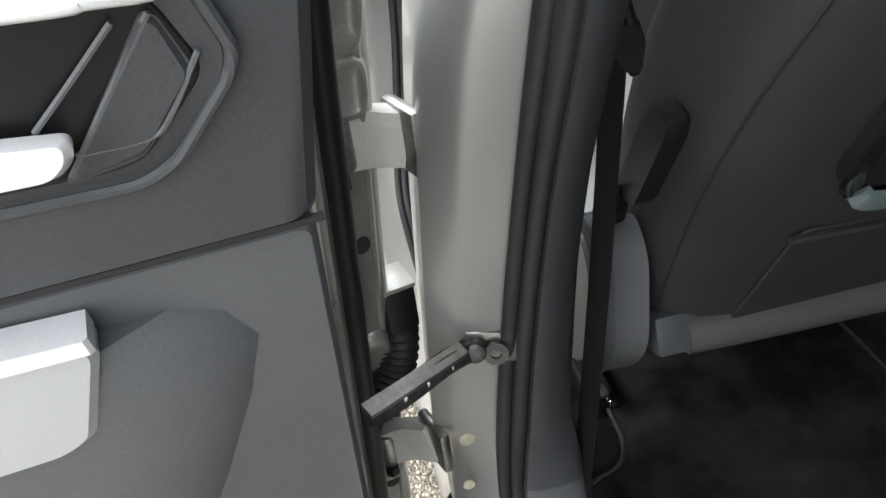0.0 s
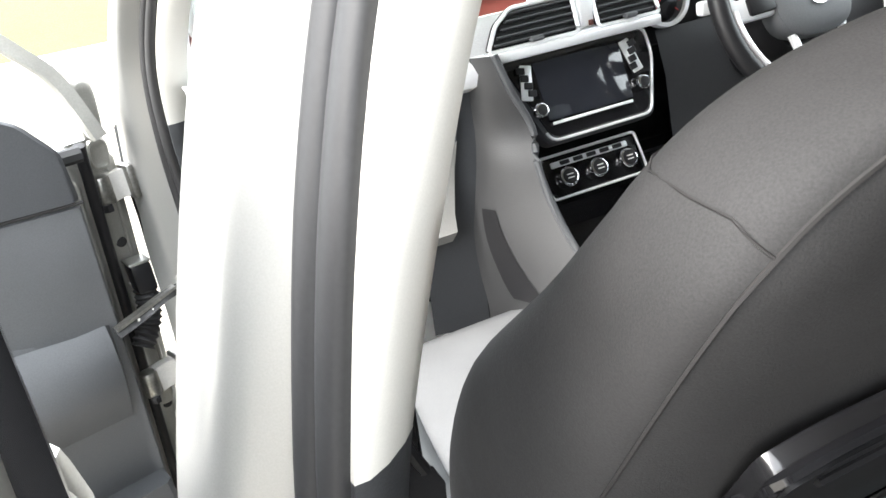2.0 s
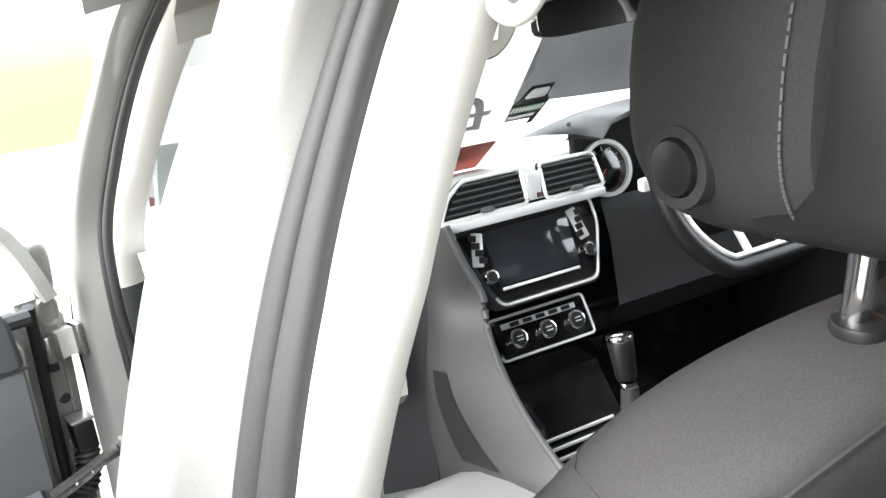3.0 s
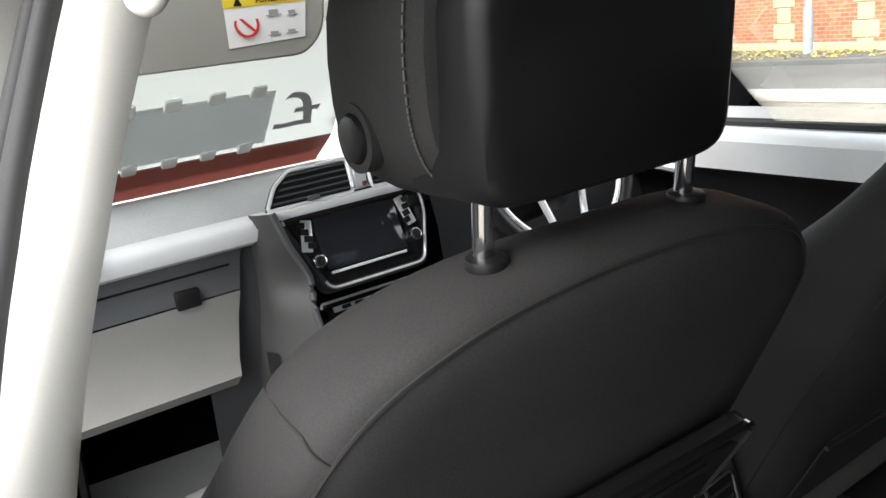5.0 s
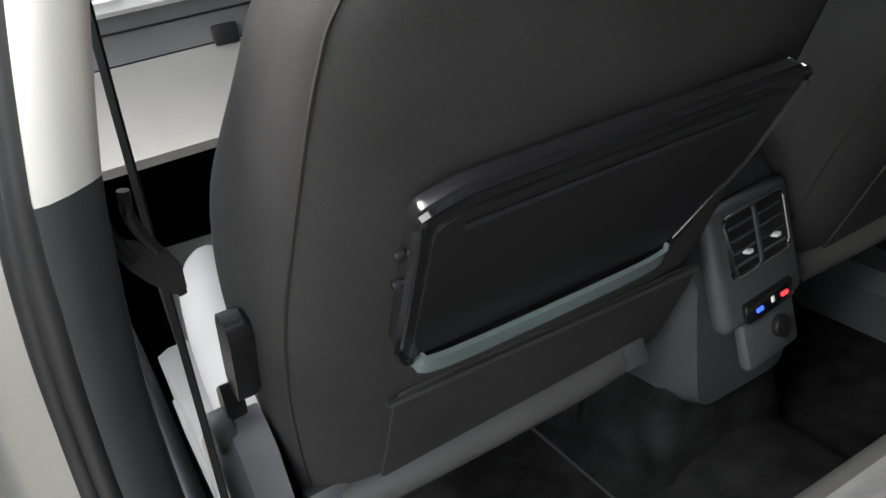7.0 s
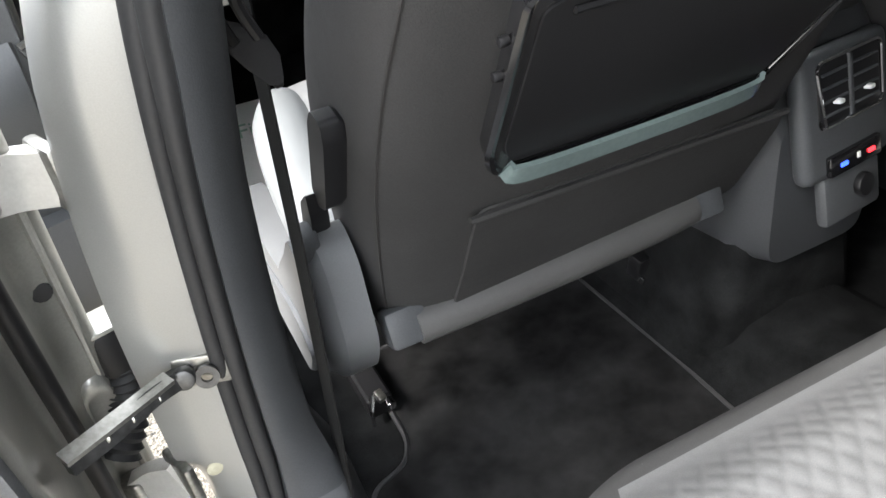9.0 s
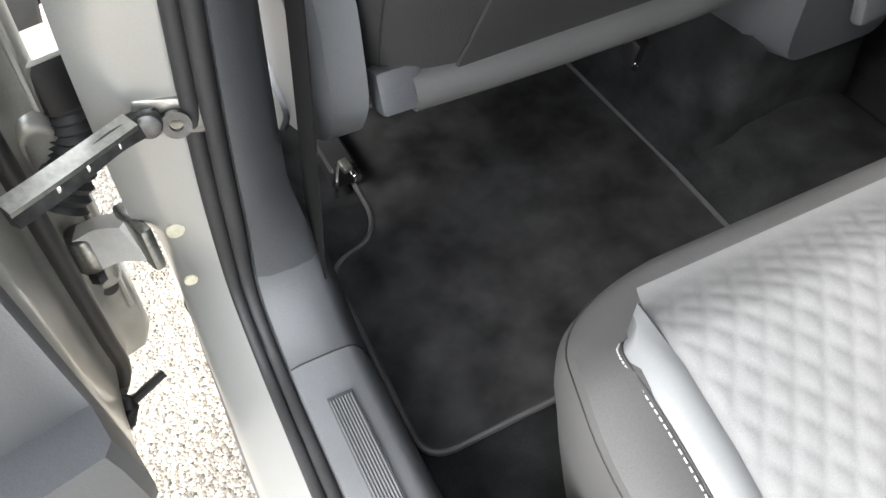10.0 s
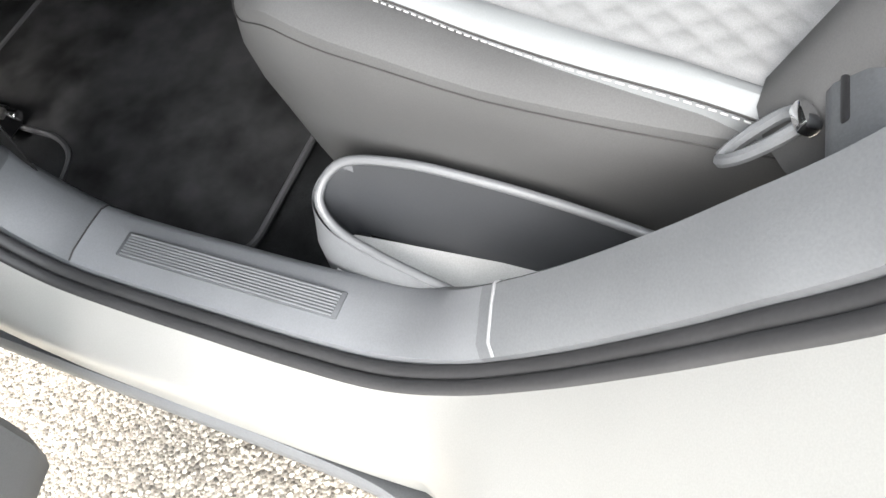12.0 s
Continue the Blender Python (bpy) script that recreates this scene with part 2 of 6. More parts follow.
# ---- ground and distance ----
def gravel_material():
    m = bpy.data.materials.new("pale_aggregate_tarmac")
    m.use_nodes = True
    t = m.node_tree
    b = t.nodes["Principled BSDF"]
    co = t.nodes.new("ShaderNodeTexCoord")
    v = t.nodes.new("ShaderNodeTexVoronoi")
    v.inputs["Scale"].default_value = 170
    n = t.nodes.new("ShaderNodeTexNoise")
    n.inputs["Scale"].default_value = 2.2
    n.inputs["Detail"].default_value = 6
    for k in (v, n):
        t.links.new(co.outputs["Object"], k.inputs["Vector"])
    r = t.nodes.new("ShaderNodeValToRGB")
    r.color_ramp.elements[0].color = (0.05, 0.045, 0.038, 1)
    r.color_ramp.elements[1].color = (0.52, 0.48, 0.40, 1)
    e = r.color_ramp.elements.new(0.45)
    e.color = (0.25, 0.22, 0.18, 1)
    t.links.new(v.outputs["Color"], r.inputs["Fac"])
    mix = t.nodes.new("ShaderNodeMix")
    mix.data_type, mix.blend_type = "RGBA", "MULTIPLY"
    mix.inputs["Factor"].default_value = 0.5
    t.links.new(r.outputs["Color"], mix.inputs["A"])
    t.links.new(n.outputs["Fac"], mix.inputs["B"])
    t.links.new(mix.outputs["Result"], b.inputs["Base Color"])
    b.inputs["Roughness"].default_value = 0.85
    bu = t.nodes.new("ShaderNodeBump")
    bu.inputs["Distance"].default_value = 0.004
    bu.invert = True
    t.links.new(v.outputs["Distance"], bu.inputs["Height"])
    t.links.new(bu.outputs["Normal"], b.inputs["Normal"])
    return m


GRAVEL = gravel_material()
ASPHALT = material("worn_grey_asphalt", (0.11, 0.11, 0.105), 0.9, 0, 0.3, 60, 0.003, 0.2, 0.5)
CONCRETE = material("pale_concrete_kerb", (0.42, 0.40, 0.36), 0.9, 0, 0.15, 40, 0.002, 0.15, 1.5)
GRASS = material("yellow_green_grass", (0.095, 0.115, 0.014), 0.9, 0, 0.5, 30, 0.01, 0.35, 0.8)
BRICKWORK = bpy.data.materials.new("red_orange_brick")
BRICKWORK.use_nodes = True
bt = BRICKWORK.node_tree
bk = bt.nodes.new("ShaderNodeTexBrick")
bc = bt.nodes.new("ShaderNodeTexCoord")
bmap = bt.nodes.new("ShaderNodeMapping")
bmap.inputs["Rotation"].default_value = (radians(90), 0, 0)
bk.inputs["Color1"].default_value, bk.inputs["Color2"].default_value, bk.inputs["Mortar"].default_value = (0.42, 0.15, 0.07, 1), (0.30, 0.10, 0.05, 1), (0.36, 0.29, 0.22, 1)
bk.inputs["Scale"].default_value, bk.inputs["Mortar Size"].default_value = 1.0, 0.006
bk.inputs["Brick Width"].default_value, bk.inputs["Row Height"].default_value = 0.225, 0.075
bt.links.new(bc.outputs["Object"], bmap.inputs["Vector"])
bt.links.new(bmap.outputs["Vector"], bk.inputs["Vector"])
bt.links.new(bk.outputs["Color"], bt.nodes["Principled BSDF"].inputs["Base Color"])
bt.nodes["Principled BSDF"].inputs["Roughness"].default_value = 0.9
STONEWORK = material("buff_stone", (0.42, 0.36, 0.22), 0.9, 0, 0.12, 20, 0.002, 0.12, 2)

G = 400.0
gx = [-G, -60, -25, -12, -6, -3, -1.5, 0, 1.5, 3, 6, 12, 25, 60, G]
rows = [[(x, y, 0.0) for x in gx] for y in gx]
setpiece("ground", loft(rows, False, False), GRAVEL, "pale rough aggregate tarmac ground round the car", "ground")

rng = random.Random(4)
sv, sf = [], []
for _ in range(17000):
    x, y = rng.uniform(-1.75, -0.62), rng.uniform(-0.75, 1.9)
    r = rng.uniform(0.0022, 0.0060)
    a0, k0 = rng.uniform(0, 6.28), len(sv)
    for j in range(5):
        a = a0 + j * 1.2566
        q = r * rng.uniform(0.75, 1.15)
        sv.append((x + q * math.cos(a), y + q * math.sin(a), -0.001))
    for j in range(5):
        a = a0 + j * 1.2566
        q = r * rng.uniform(0.35, 0.65)
        sv.append((x + q * math.cos(a), y + q * math.sin(a), r * rng.uniform(0.45, 0.8)))
    for j in range(5):
        k = (j + 1) % 5
        sf.append((k0 + j, k0 + k, k0 + 5 + k, k0 + 5 + j))
    sf.append(tuple(k0 + 5 + j for j in range(5)))
STONE = material("loose_aggregate_stone", (0.42, 0.39, 0.33), 0.85, 0, 0.38, 130, 0.0005, 0.35, 55)
setpiece("loose_stones", mesh_of(sv, sf, smooth=False), STONE, "fine pale loose stones on the tarmac", "stones", "stuff")

# a road, its kerbs and a grass bank ahead of the car, the street and a brick wall beside it
def bar(x0, x1, y0, y1, z0, z1, r=0.01):
    return rbox((x1 - x0, y1 - y0, z1 - z0), pose((x0 + x1) / 2, (y0 + y1) / 2, (z0 + z1) / 2), r, 1)


setpiece("kerb", bar(-40, 7.4, 20.2, 20.4, 0, 0.13), CONCRETE, "pale concrete kerb stones along the road", "kerb")
setpiece("pavement", bar(-40, 7.4, 20.4, 23, -0.05, 0.12), CONCRETE, "pale concrete pavement before the grass", "pavement")
rows = [[(x, y, z) for x in (-60, -30, -10, 0, 8)] for y, z in ((23.0, 0.1), (26, 0.7), (32, 2.4), (45, 4.0), (70, 5.0))]
setpiece("grass_bank", loft(rows, False, False), GRASS, "yellow-green grass bank beyond the pavement", "grass", "stuff")
setpiece("street", loft([[(9.0, y, 0.012), (12.0, y, 0.012)] for y in (-40, 0, 30, 60)], False, False), ASPHALT, "worn grey asphalt street", "road")
setpiece("street_kerb", bar(8.3, 9.0, -40, 60, 0, 0.06), CONCRETE, "pale kerb with a faded yellow line", "kerb")
setpiece("yellow_line", bar(9.15, 9.25, -40, 60, 0.008, 0.018, 0), material("faded_yellow_line", (0.5, 0.42, 0.06), 0.9, 0, 0.2, 30, 0, 0.2, 3), "faded yellow line along the kerb", "road marking")
setpiece("far_pavement", bar(12.0, 15.6, -40, 60, -0.05, 0.10), ASPHALT, "far pavement littered with fallen leaves", "pavement")

# brick wall with stone quoins across the street, its lamp post and the leaves before it
WALL = pose(13.347, 7.495, 0, 0, 0, 73.9)
wall = setpiece("wall_east", rbox((14, 0.3, 4.2), pose(0, -0.15, 2.1), 0.01, 1), BRICKWORK, "red-orange brick wall with buff stone quoins", "wall")
wall.matrix_world = WALL
stone = [rbox((w, 0.34, 0.29), None, 0.012, 1) for w in (0.36, 0.58)]
for me in stone:
    me.materials.append(STONEWORK)
for c in (-0.25, 1.75):
    for k in range(12):
        q = new("stone", stone[k % 2])
        q.parent = wall
        q.matrix_local = pose(c, -0.145, 0.16 + 0.3 * k)
plinth = part("plinth", rbox((14, 0.36, 0.25), pose(0, -0.15, 0.12), 0.02, 1), STONEWORK, None, "buff stone plinth")
plinth.parent = wall
post = thing("street_lamp", "slim white lamp post with a grey base", "lamp post", (13.0, 8.15, 0))
part("shaft", tube([(13.0, 8.15, 0.9), (13.0, 8.15, 6.0)], [0.055, 0.04], 14), material("white_lamp_paint", (0.7, 0.72, 0.74), 0.4, 0.0, 0.05, 40, 0, 0.1, 3), post, "white shaft")
part("base", tube([(13.0, 8.15, 0.0), (13.0, 8.15, 0.85), (13.0, 8.15, 0.92)], [0.085, 0.085, 0.06], 14), material("blue_grey_lamp_paint", (0.28, 0.33, 0.38), 0.45, 0.0, 0.05, 40, 0, 0.12, 3), post, "blue-grey base")
lv_, lf_ = [], []
for _ in range(1500):
    x, y = rng.uniform(12.2, 13.9), rng.uniform(4.5, 13)
    r, a0 = rng.uniform(0.02, 0.05), rng.uniform(0, 6.28)
    k0 = len(lv_)
    for j in range(4):
        a = a0 + j * 1.571
        q = r * (1.0 if j % 2 else 0.5)
        lv_.append((x + q * math.cos(a), y + q * math.sin(a), 0.105 + rng.uniform(0, 0.03)))
    lf_.append((k0, k0 + 1, k0 + 2, k0 + 3))
setpiece("fallen_leaves", mesh_of(lv_, lf_, smooth=False), material("yellow_fallen_leaf", (0.45, 0.38, 0.10), 0.8, 0, 0.3, 3, 0, 0.2, 2), "yellow fallen leaves along the far pavement", "leaves", "stuff")


SHIELD = material("mid_grey_satin_plastic", (0.15, 0.153, 0.157), 0.38, 0, 0.06, 700, 0.00006, 0.08, 7)

# ---- the car's body ----
car = thing("car_body", "silver-grey car body with painted door openings", "car body", (0, 0.3, 0))

REAR_OPENING = curve([
    (-0.486, -0.10, 1.655), (-0.495, -0.02, 1.628), (-0.512, 0.045, 1.579), (-0.545, 0.088, 1.502), (-0.589, 0.106, 1.403), (-0.625, 0.107, 1.301), (-0.657, 0.105, 1.18),
    (-0.673, 0.110, 1.094), (-0.684, 0.128, 0.995), (-0.692, 0.150, 0.895), (-0.698, 0.172, 0.798), (-0.702, 0.192, 0.709), (-0.705, 0.206, 0.627), (-0.707, 0.198, 0.553),
    (-0.707, 0.141, 0.500), (-0.707, 0.051, 0.489), (-0.707, -0.047, 0.490), (-0.707, -0.147, 0.493), (-0.706, -0.235, 0.506), (-0.702, -0.311, 0.544), (-0.696, -0.381, 0.597),
    (-0.693, -0.439, 0.655), (-0.693, -0.497, 0.726), (-0.695, -0.564, 0.824), (-0.69, -0.63, 0.98), (-0.665, -0.70, 1.17), (-0.63, -0.72, 1.38), (-0.57, -0.65, 1.56),
    (-0.52, -0.48, 1.650), (-0.495, -0.28, 1.668), (-0.486, -0.10, 1.655)], 6)


def ease(x):
    x = max(0.0, min(1.0, x))
    return x * x * (3 - 2 * x)


def sill_part(p):
    """0 on the pillar, 1 on the sill."""
    return ease((0.70 - p.z) / 0.18) * ease((p.y + 0.50) / 0.2)


def rear_part(p):
    """1 on the sill and on the rear jamb behind it."""
    return max(sill_part(p), ease((-0.10 - p.y) / 0.1) * ease((1.3 - p.z) / 0.2))


def table(z, rows):
    """Interpolates columns of (height, value, ...) rows, heights falling."""
    hs = [r[0] for r in rows][::-1]
    return Vector([float(np.interp(z, hs, [r[k] for r in rows][::-1])) for k in range(1, len(rows[0]))])


def cross_frame(path):
    """At each point: the point, a unit vector square to the path away from the opening's edge, in the plane of x = 0."""
    out = []
    for p, t, v, u in frames(path, (-1, 0, 0)):
        up = Vector((0, t.z, -t.y))
        out.append((p, t, up.normalized() if up.length > 0.01 else Vector((0, 0, 1))))
    return out


# darker copies of the sill plastic, with the shade at both ends in their colour
FRONTSILL = material("shaded_sill_plastic", (0.058, 0.061, 0.065), 0.5, 0, 0.06, 520, 0.00012, 0.12, 7, spec=0.5)
REARTRIM = material("shaded_side_plastic", (0.068, 0.071, 0.075), 0.5, 0, 0.08, 520, 0.00012, 0.14, 7, spec=0.45)
# offsets from the opening's line: inner edge of the seal, inner edge of the trim, outer edge of the painted pillar
SEAL_IN = [(1.6, 0.006, -0.028), (1.5, 0.008, -0.030), (1.4, 0.012, -0.038), (1.3, 0.011, -0.044), (1.18, 0.014, -0.036), (1.1, 0.020, -0.025), (1.0, 0.022, -0.015), (0.9, 0.024, -0.012), (0.7, 0.028, -0.011), (0.6, 0.032, -0.004)]
TRIM_IN = [(1.6, 0.042, -0.012), (1.5, 0.042, -0.020), (1.4, 0.041, -0.020), (1.3, 0.044, 0.002), (1.18, 0.043, 0.022), (1.1, 0.041, 0.028), (1.0, 0.040, 0.026), (0.9, 0.042, 0.024), (0.8, 0.045, 0.016), (0.7, 0.048, 0.010), (0.6, 0.054, 0.0)]
PAINT_OUT = [(1.6, -0.042, 0.034), (1.5, -0.038, 0.050), (1.4, -0.043, 0.060), (1.3, -0.047, 0.067), (1.18, -0.057, 0.064), (1.1, -0.064, 0.048), (1.0, -0.066, 0.027), (0.9, -0.065, 0.014), (0.8, -0.063, 0.014), (0.7, -0.062, 0.018), (0.6, -0.060, 0.030), (0.5, -0.056, 0.045)]


def seal_edge(p, up, weight):
    d = table(p.z, SEAL_IN)
    return p + Vector((d.x, d.y, 0)) * (1 - weight) + (Vector((0.025, 0, 0)) + up * 0.0005) * weight


def jamb(path, weight):
    """Painted metal from the seal out to the skin of the car."""
    rows = []
    for p, t, up in cross_frame(path):
        w = weight(p)
        d = table(p.z, PAINT_OUT)
        back = ease((-0.24 - p.y) / 0.12)
        low = Vector((-0.042 - 0.10 * back, 0, 0)) - up * (0.145 - 0.06 * back)
        o = Vector((d.x, d.y, 0)) * (1 - w) + low * w
        n = Vector((-0.5, -0.86, 0)) * (1 - w) + (Vector((-0.80, 0, 0)) + up * 0.6) * w
        swell = (0.35 + 1.35 * ease((p.z - 0.92) / 0.22)) * (1 - w) + 2.2 * w
        inward = Vector((0.03, 0.012, 0)) * (1 - w) + (Vector((0.02, 0, 0)) - up * 0.012) * w
        row = [p + inward]
        for k, b in ((0.0, 0.0), (0.05, 0.0017), (0.16, 0.0047), (0.30, 0.0083), (0.42, 0.0113), (0.50, 0.0124), (0.58, 0.0122), (0.70, 0.0096), (0.82, 0.0062), (0.93, 0.0025), (1.0, -0.001)):
            groove = 0.0045 * w * math.exp(-((k - 0.72) / 0.035) ** 2)
            row.append(p + o * k + n * (b * swell - groove))
        for f, g in ((0.02, 0.35), (0.07, 0.8), (0.18, 1.0)):
            row.append(p + o + Vector((0.10 * f, f, 0)) * (1 - w) + (Vector((0.035, 0, 0)) - up * 0.05) * (w * g))
        rows.append(row)
    return loft(rows, False, False)


def seal_skin(path, weight, high=0.0085):
    """Rubber with two round lips side by side."""
    rows = []
    for p, t, up in cross_frame(path):
        w = weight(p)
        q = seal_edge(p, up, w)
        d = q - p
        n = t.cross(d)
        n.normalize()
        if n.dot(Vector((-0.4, -0.9, 0.1)) * (1 - w) + up * w) < 0:
            n = -n
        h = high * (1 - 0.35 * w)
        row = []
        for c, r in ((0.24, 0.25), (0.75, 0.26)):
            for j in range(8):
                a = math.pi * j / 7
                row.append(p + d * (c - r * math.cos(a)) + n * (h * (0.15 + 0.85 * math.sin(a) ** 0.8)))
        row += [q - n * 0.012, p - n * 0.012]
        rows.append(row)
    return loft(rows, True, False)


def trim_skin(path, weight):
    """Plastic trim inside the seal, over the pillar and along the sill."""
    rows = []
    for p, t, up in cross_frame(path):
        w = weight(p)
        q = seal_edge(p, up, w)
        i = table(p.z, TRIM_IN)
        i = Vector((i.x, i.y, 0))
        n = Vector((-0.30, -0.95, 0))
        a = [n * -0.004, i * 0.10 + n * 0.007, i * 0.32 + n * 0.0125, i * 0.60 + n * 0.0125, i * 0.86 + n * 0.007, i, i + Vector((0.002, 0.02, 0)), i + Vector((-0.006, 0.06, 0)), i + Vector((-0.05, 0.11, 0))]
        rear = ease((-0.24 - p.y) / 0.1)
        b = [up * -0.004, Vector((0.003, 0, 0)) + up * 0.008, Vector((0.014, 0, 0)) + up * 0.0125, Vector((0.044, 0, 0)) + up * 0.014, Vector((0.064, 0, 0)) + up * 0.0125, Vector((0.073, 0, 0)) + up * 0.006, Vector((0.083, 0, 0)) - up * 0.020, Vector((0.094, 0, 0)) - up * 0.060, Vector((0.097, 0, 0)) - up * 0.11]
        rise = (0, 0.002, 0.006, 0.014, 0.020, 0.022, 0.020, 0.010, 0)
        b = [v + Vector((-0.004 * k * rear, 0, 0)) + up * (rise[k] * rear) for k, v in enumerate(b)]
        rows.append([q + v * (1 - w) + y * w for v, y in zip(a, b)])
    return loft(rows, False, False)


def trim_line(path, y, weight, lift=0.0008):
    """The line across the trim where it passes depth y along the sill."""
    i = min((k for k in range(len(path)) if path[k].z < 0.8), key=lambda k: abs(path[k].y - y))
    verts, faces = trim_skin(path[i - 1:i + 2], weight)
    up = cross_frame(path)[i][2]
    return [v + up * lift for v in verts[9:18]]


part("door_opening", jamb(REAR_OPENING, rear_part), PAINT, car, "silver-grey painted door jamb and sill")

# the low edge of the sill, a grey cover strip
part("sill_cover", sweep(curve([(-0.752, 0.70, 0.352), (-0.752, 0.2, 0.350), (-0.752, -0.14, 0.342), (-0.765, -0.26, 0.352), (-0.80, -0.36, 0.38)], 8), [(0.0, -0.02), (0.006, -0.012), (0.006, 0.02), (-0.01, 0.04), (-0.02, 0.0)], ring=True, caps=True), MID, car, "grey plastic cover along the sill")

part("door_seal", seal_skin(REAR_OPENING, rear_part), RUBBER, car, "black double-lipped rubber door seal")


def refine(path, z):
    """Adds the exact point where the path first crosses height z."""
    out = []
    for a, b in zip(path, path[1:]):
        out.append(a)
        if (a.z - z) * (b.z - z) < 0 and b.y > -0.3:
            out.append(a.lerp(b, (z - a.z) / (b.z - a.z)))
    out.append(path[-1])
    return out


half = [p for p in REAR_OPENING]
low_i = min(range(len(half)), key=lambda i: half[i].z)
pillar_line = refine(half[: low_i + 1], 1.176)
upper = [p for p in pillar_line if p.z >= 1.1759]
lower = [p for p in pillar_line if p.z <= 1.1761]
part("pillar_trim_upper", trim_skin(upper, sill_part), PALE, car, "pale grey upper pillar trim")
sill_front = [p for p in lower if p.z > 0.505 or p.y > 0.122]
sill_mid = [lower[len(sill_front) - 1]] + [p for p in lower[len(sill_front):]] + [p for p in half[low_i + 1:] if p.y > -0.345 and p.z < 0.68]
rear_line = [sill_mid[-1]] + [p for p in half[low_i + 1:] if p.y <= -0.345 and p.z < 1.45]
rear_line = [p for i, p in enumerate(rear_line) if i == 0 or p.y < -0.3]
low_weight = lambda p: max(sill_part(p), ease((0.62 - p.z) / 0.11))
always = lambda p: 1.0
cut = next(i for i, p in enumerate(sill_front) if p.z < 0.585)
part("pillar_trim_lower", trim_skin(sill_front[: cut + 1], low_weight), PILLARTRIM, car, "dark grey lower pillar trim")
part("sill_trim_front", trim_skin(sill_front[cut:], low_weight), FRONTSILL, car, "grey plastic front end of the sill trim, darkened for shade")
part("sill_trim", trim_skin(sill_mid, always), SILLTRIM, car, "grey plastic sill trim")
part("rear_side_trim", trim_skin(rear_line, always), REARTRIM, car, "grey plastic rear side trim with fine grain, darkened for shade")

# ribbed scuff plate, let into the sill trim
scuff = part("scuff_plate", rbox((0.027, 0.254, 0.004), pose(-0.6455, -0.05, 0.5075, -0.8, 0, 0), 0.001), DARK, car, "ribbed scuff plate")
for k in range(8):
    part("rib", tube([(-0.6565 + k * 0.0031, 0.072, 0.5078), (-0.6565 + k * 0.0031, -0.172, 0.5112)], 0.0012, 6), MID, scuff)

# seams across the sill trim
part("seam", tube(trim_line(REAR_OPENING, 0.122, always)[1:7], 0.0009, 5), SEAM, car)
part("seam_edge", tube(trim_line(REAR_OPENING, -0.345, always)[1:6], 0.0014, 6), SHIELD, car, "pale edge where two trims meet")
SEALER = material("yellowed_sealer", (0.42, 0.40, 0.30), 0.6, 0, 0.1, 200, 0.0002, 0.2, 40)
# dabs of sealer on the jamb
for x, y, z, r in ((-0.733, 0.2075, 0.664, 0.010), (-0.737, 0.214, 0.586, 0.008)):
    part("sealer_dab", disc(r * 0.85, 0.003, pose(x, y + 0.0012, z, 90, 0, 0), 12, 0.001), SEALER, car, "pale dab of sealer")

# front door opening: A-pillar, seal and trim
FRONT_OPENING = curve([(-0.54, 0.50, 1.59), (-0.575, 0.66, 1.52), (-0.617, 0.82, 1.41), (-0.644, 0.95, 1.30), (-0.654, 1.02, 1.17), (-0.657, 1.05, 1.02), (-0.663, 1.05, 0.85), (-0.685, 1.03, 0.68), (-0.71, 0.98, 0.55), (-0.713, 0.88, 0.49), (-0.713, 0.6, 0.475), (-0.713, 0.34, 0.47)], 6)
part("front_door_opening", jamb(FRONT_OPENING, sill_part), PAINT, car, "silver-grey painted front door jamb")
part("front_door_seal", seal_skin(FRONT_OPENING, sill_part), RUBBER, car, "black rubber front door seal")
fo = refine(FRONT_OPENING, 1.215)
part("windscreen_pillar_trim", trim_skin([p for p in fo if p.z >= 1.2149], sill_part), PALE, car, "pale grey windscreen pillar trim")
fo = refine(fo, 0.60)
part("front_side_trim", trim_skin([p for p in fo if 0.5999 <= p.z <= 1.2151], sill_part), DARK, car, "dark grey front side trim")
part("front_sill_trim", trim_skin([p for p in fo if p.z <= 0.6001], sill_part), SILLTRIM, car, "grey plastic front sill trim")

# floor pan, tunnel, bulkhead, far side, roof
floor_rows = [[(x, y, z) for x, z in ((-0.62, 0.375), (-0.5, 0.372), (-0.12, 0.376), (-0.06, 0.39), (-0.02, 0.44), (0.05, 0.47), (0.16, 0.47), (0.23, 0.44), (0.27, 0.39), (0.34, 0.376), (0.72, 0.375))] for y in (-0.75, -0.3, 0.1, 0.5, 0.9, 1.2, 1.62)]
setpiece("floor", loft(floor_rows, False, False), CARPET, "charcoal carpeted car floor with a raised tunnel", "car floor")
setpiece("toe_board", loft([[(x, 1.16 + 0.09 * k, z) for x in (-0.66, -0.4, -0.06, 0.25, 0.5, 0.76)] for k, z in enumerate((0.37, 0.412, 0.457, 0.502, 0.547, 0.592))], False, False), CARPET, "charcoal carpet sloping up under the dashboard", "toe board")
setpiece("footwell_side", bar(-0.72, -0.655, 1.07, 1.64, 0.34, 1.14), CARPET, "dark carpeted side of the footwell", "footwell side")
setpiece("footwell_side", bar(0.755, 0.80, 1.0, 1.64, 0.34, 1.14), CARPET, "dark carpeted side of the footwell", "footwell side")
setpiece("scuttle", bar(-0.70, 0.80, 1.20, 1.64, 1.12, 1.15), BLACK, "black scuttle panel under the windscreen", "scuttle")
setpiece("bulkhead", bar(-0.70, 0.80, 1.62, 1.66, 0.34, 1.15), CARPET, "dark carpeted bulkhead under the dashboard", "bulkhead")
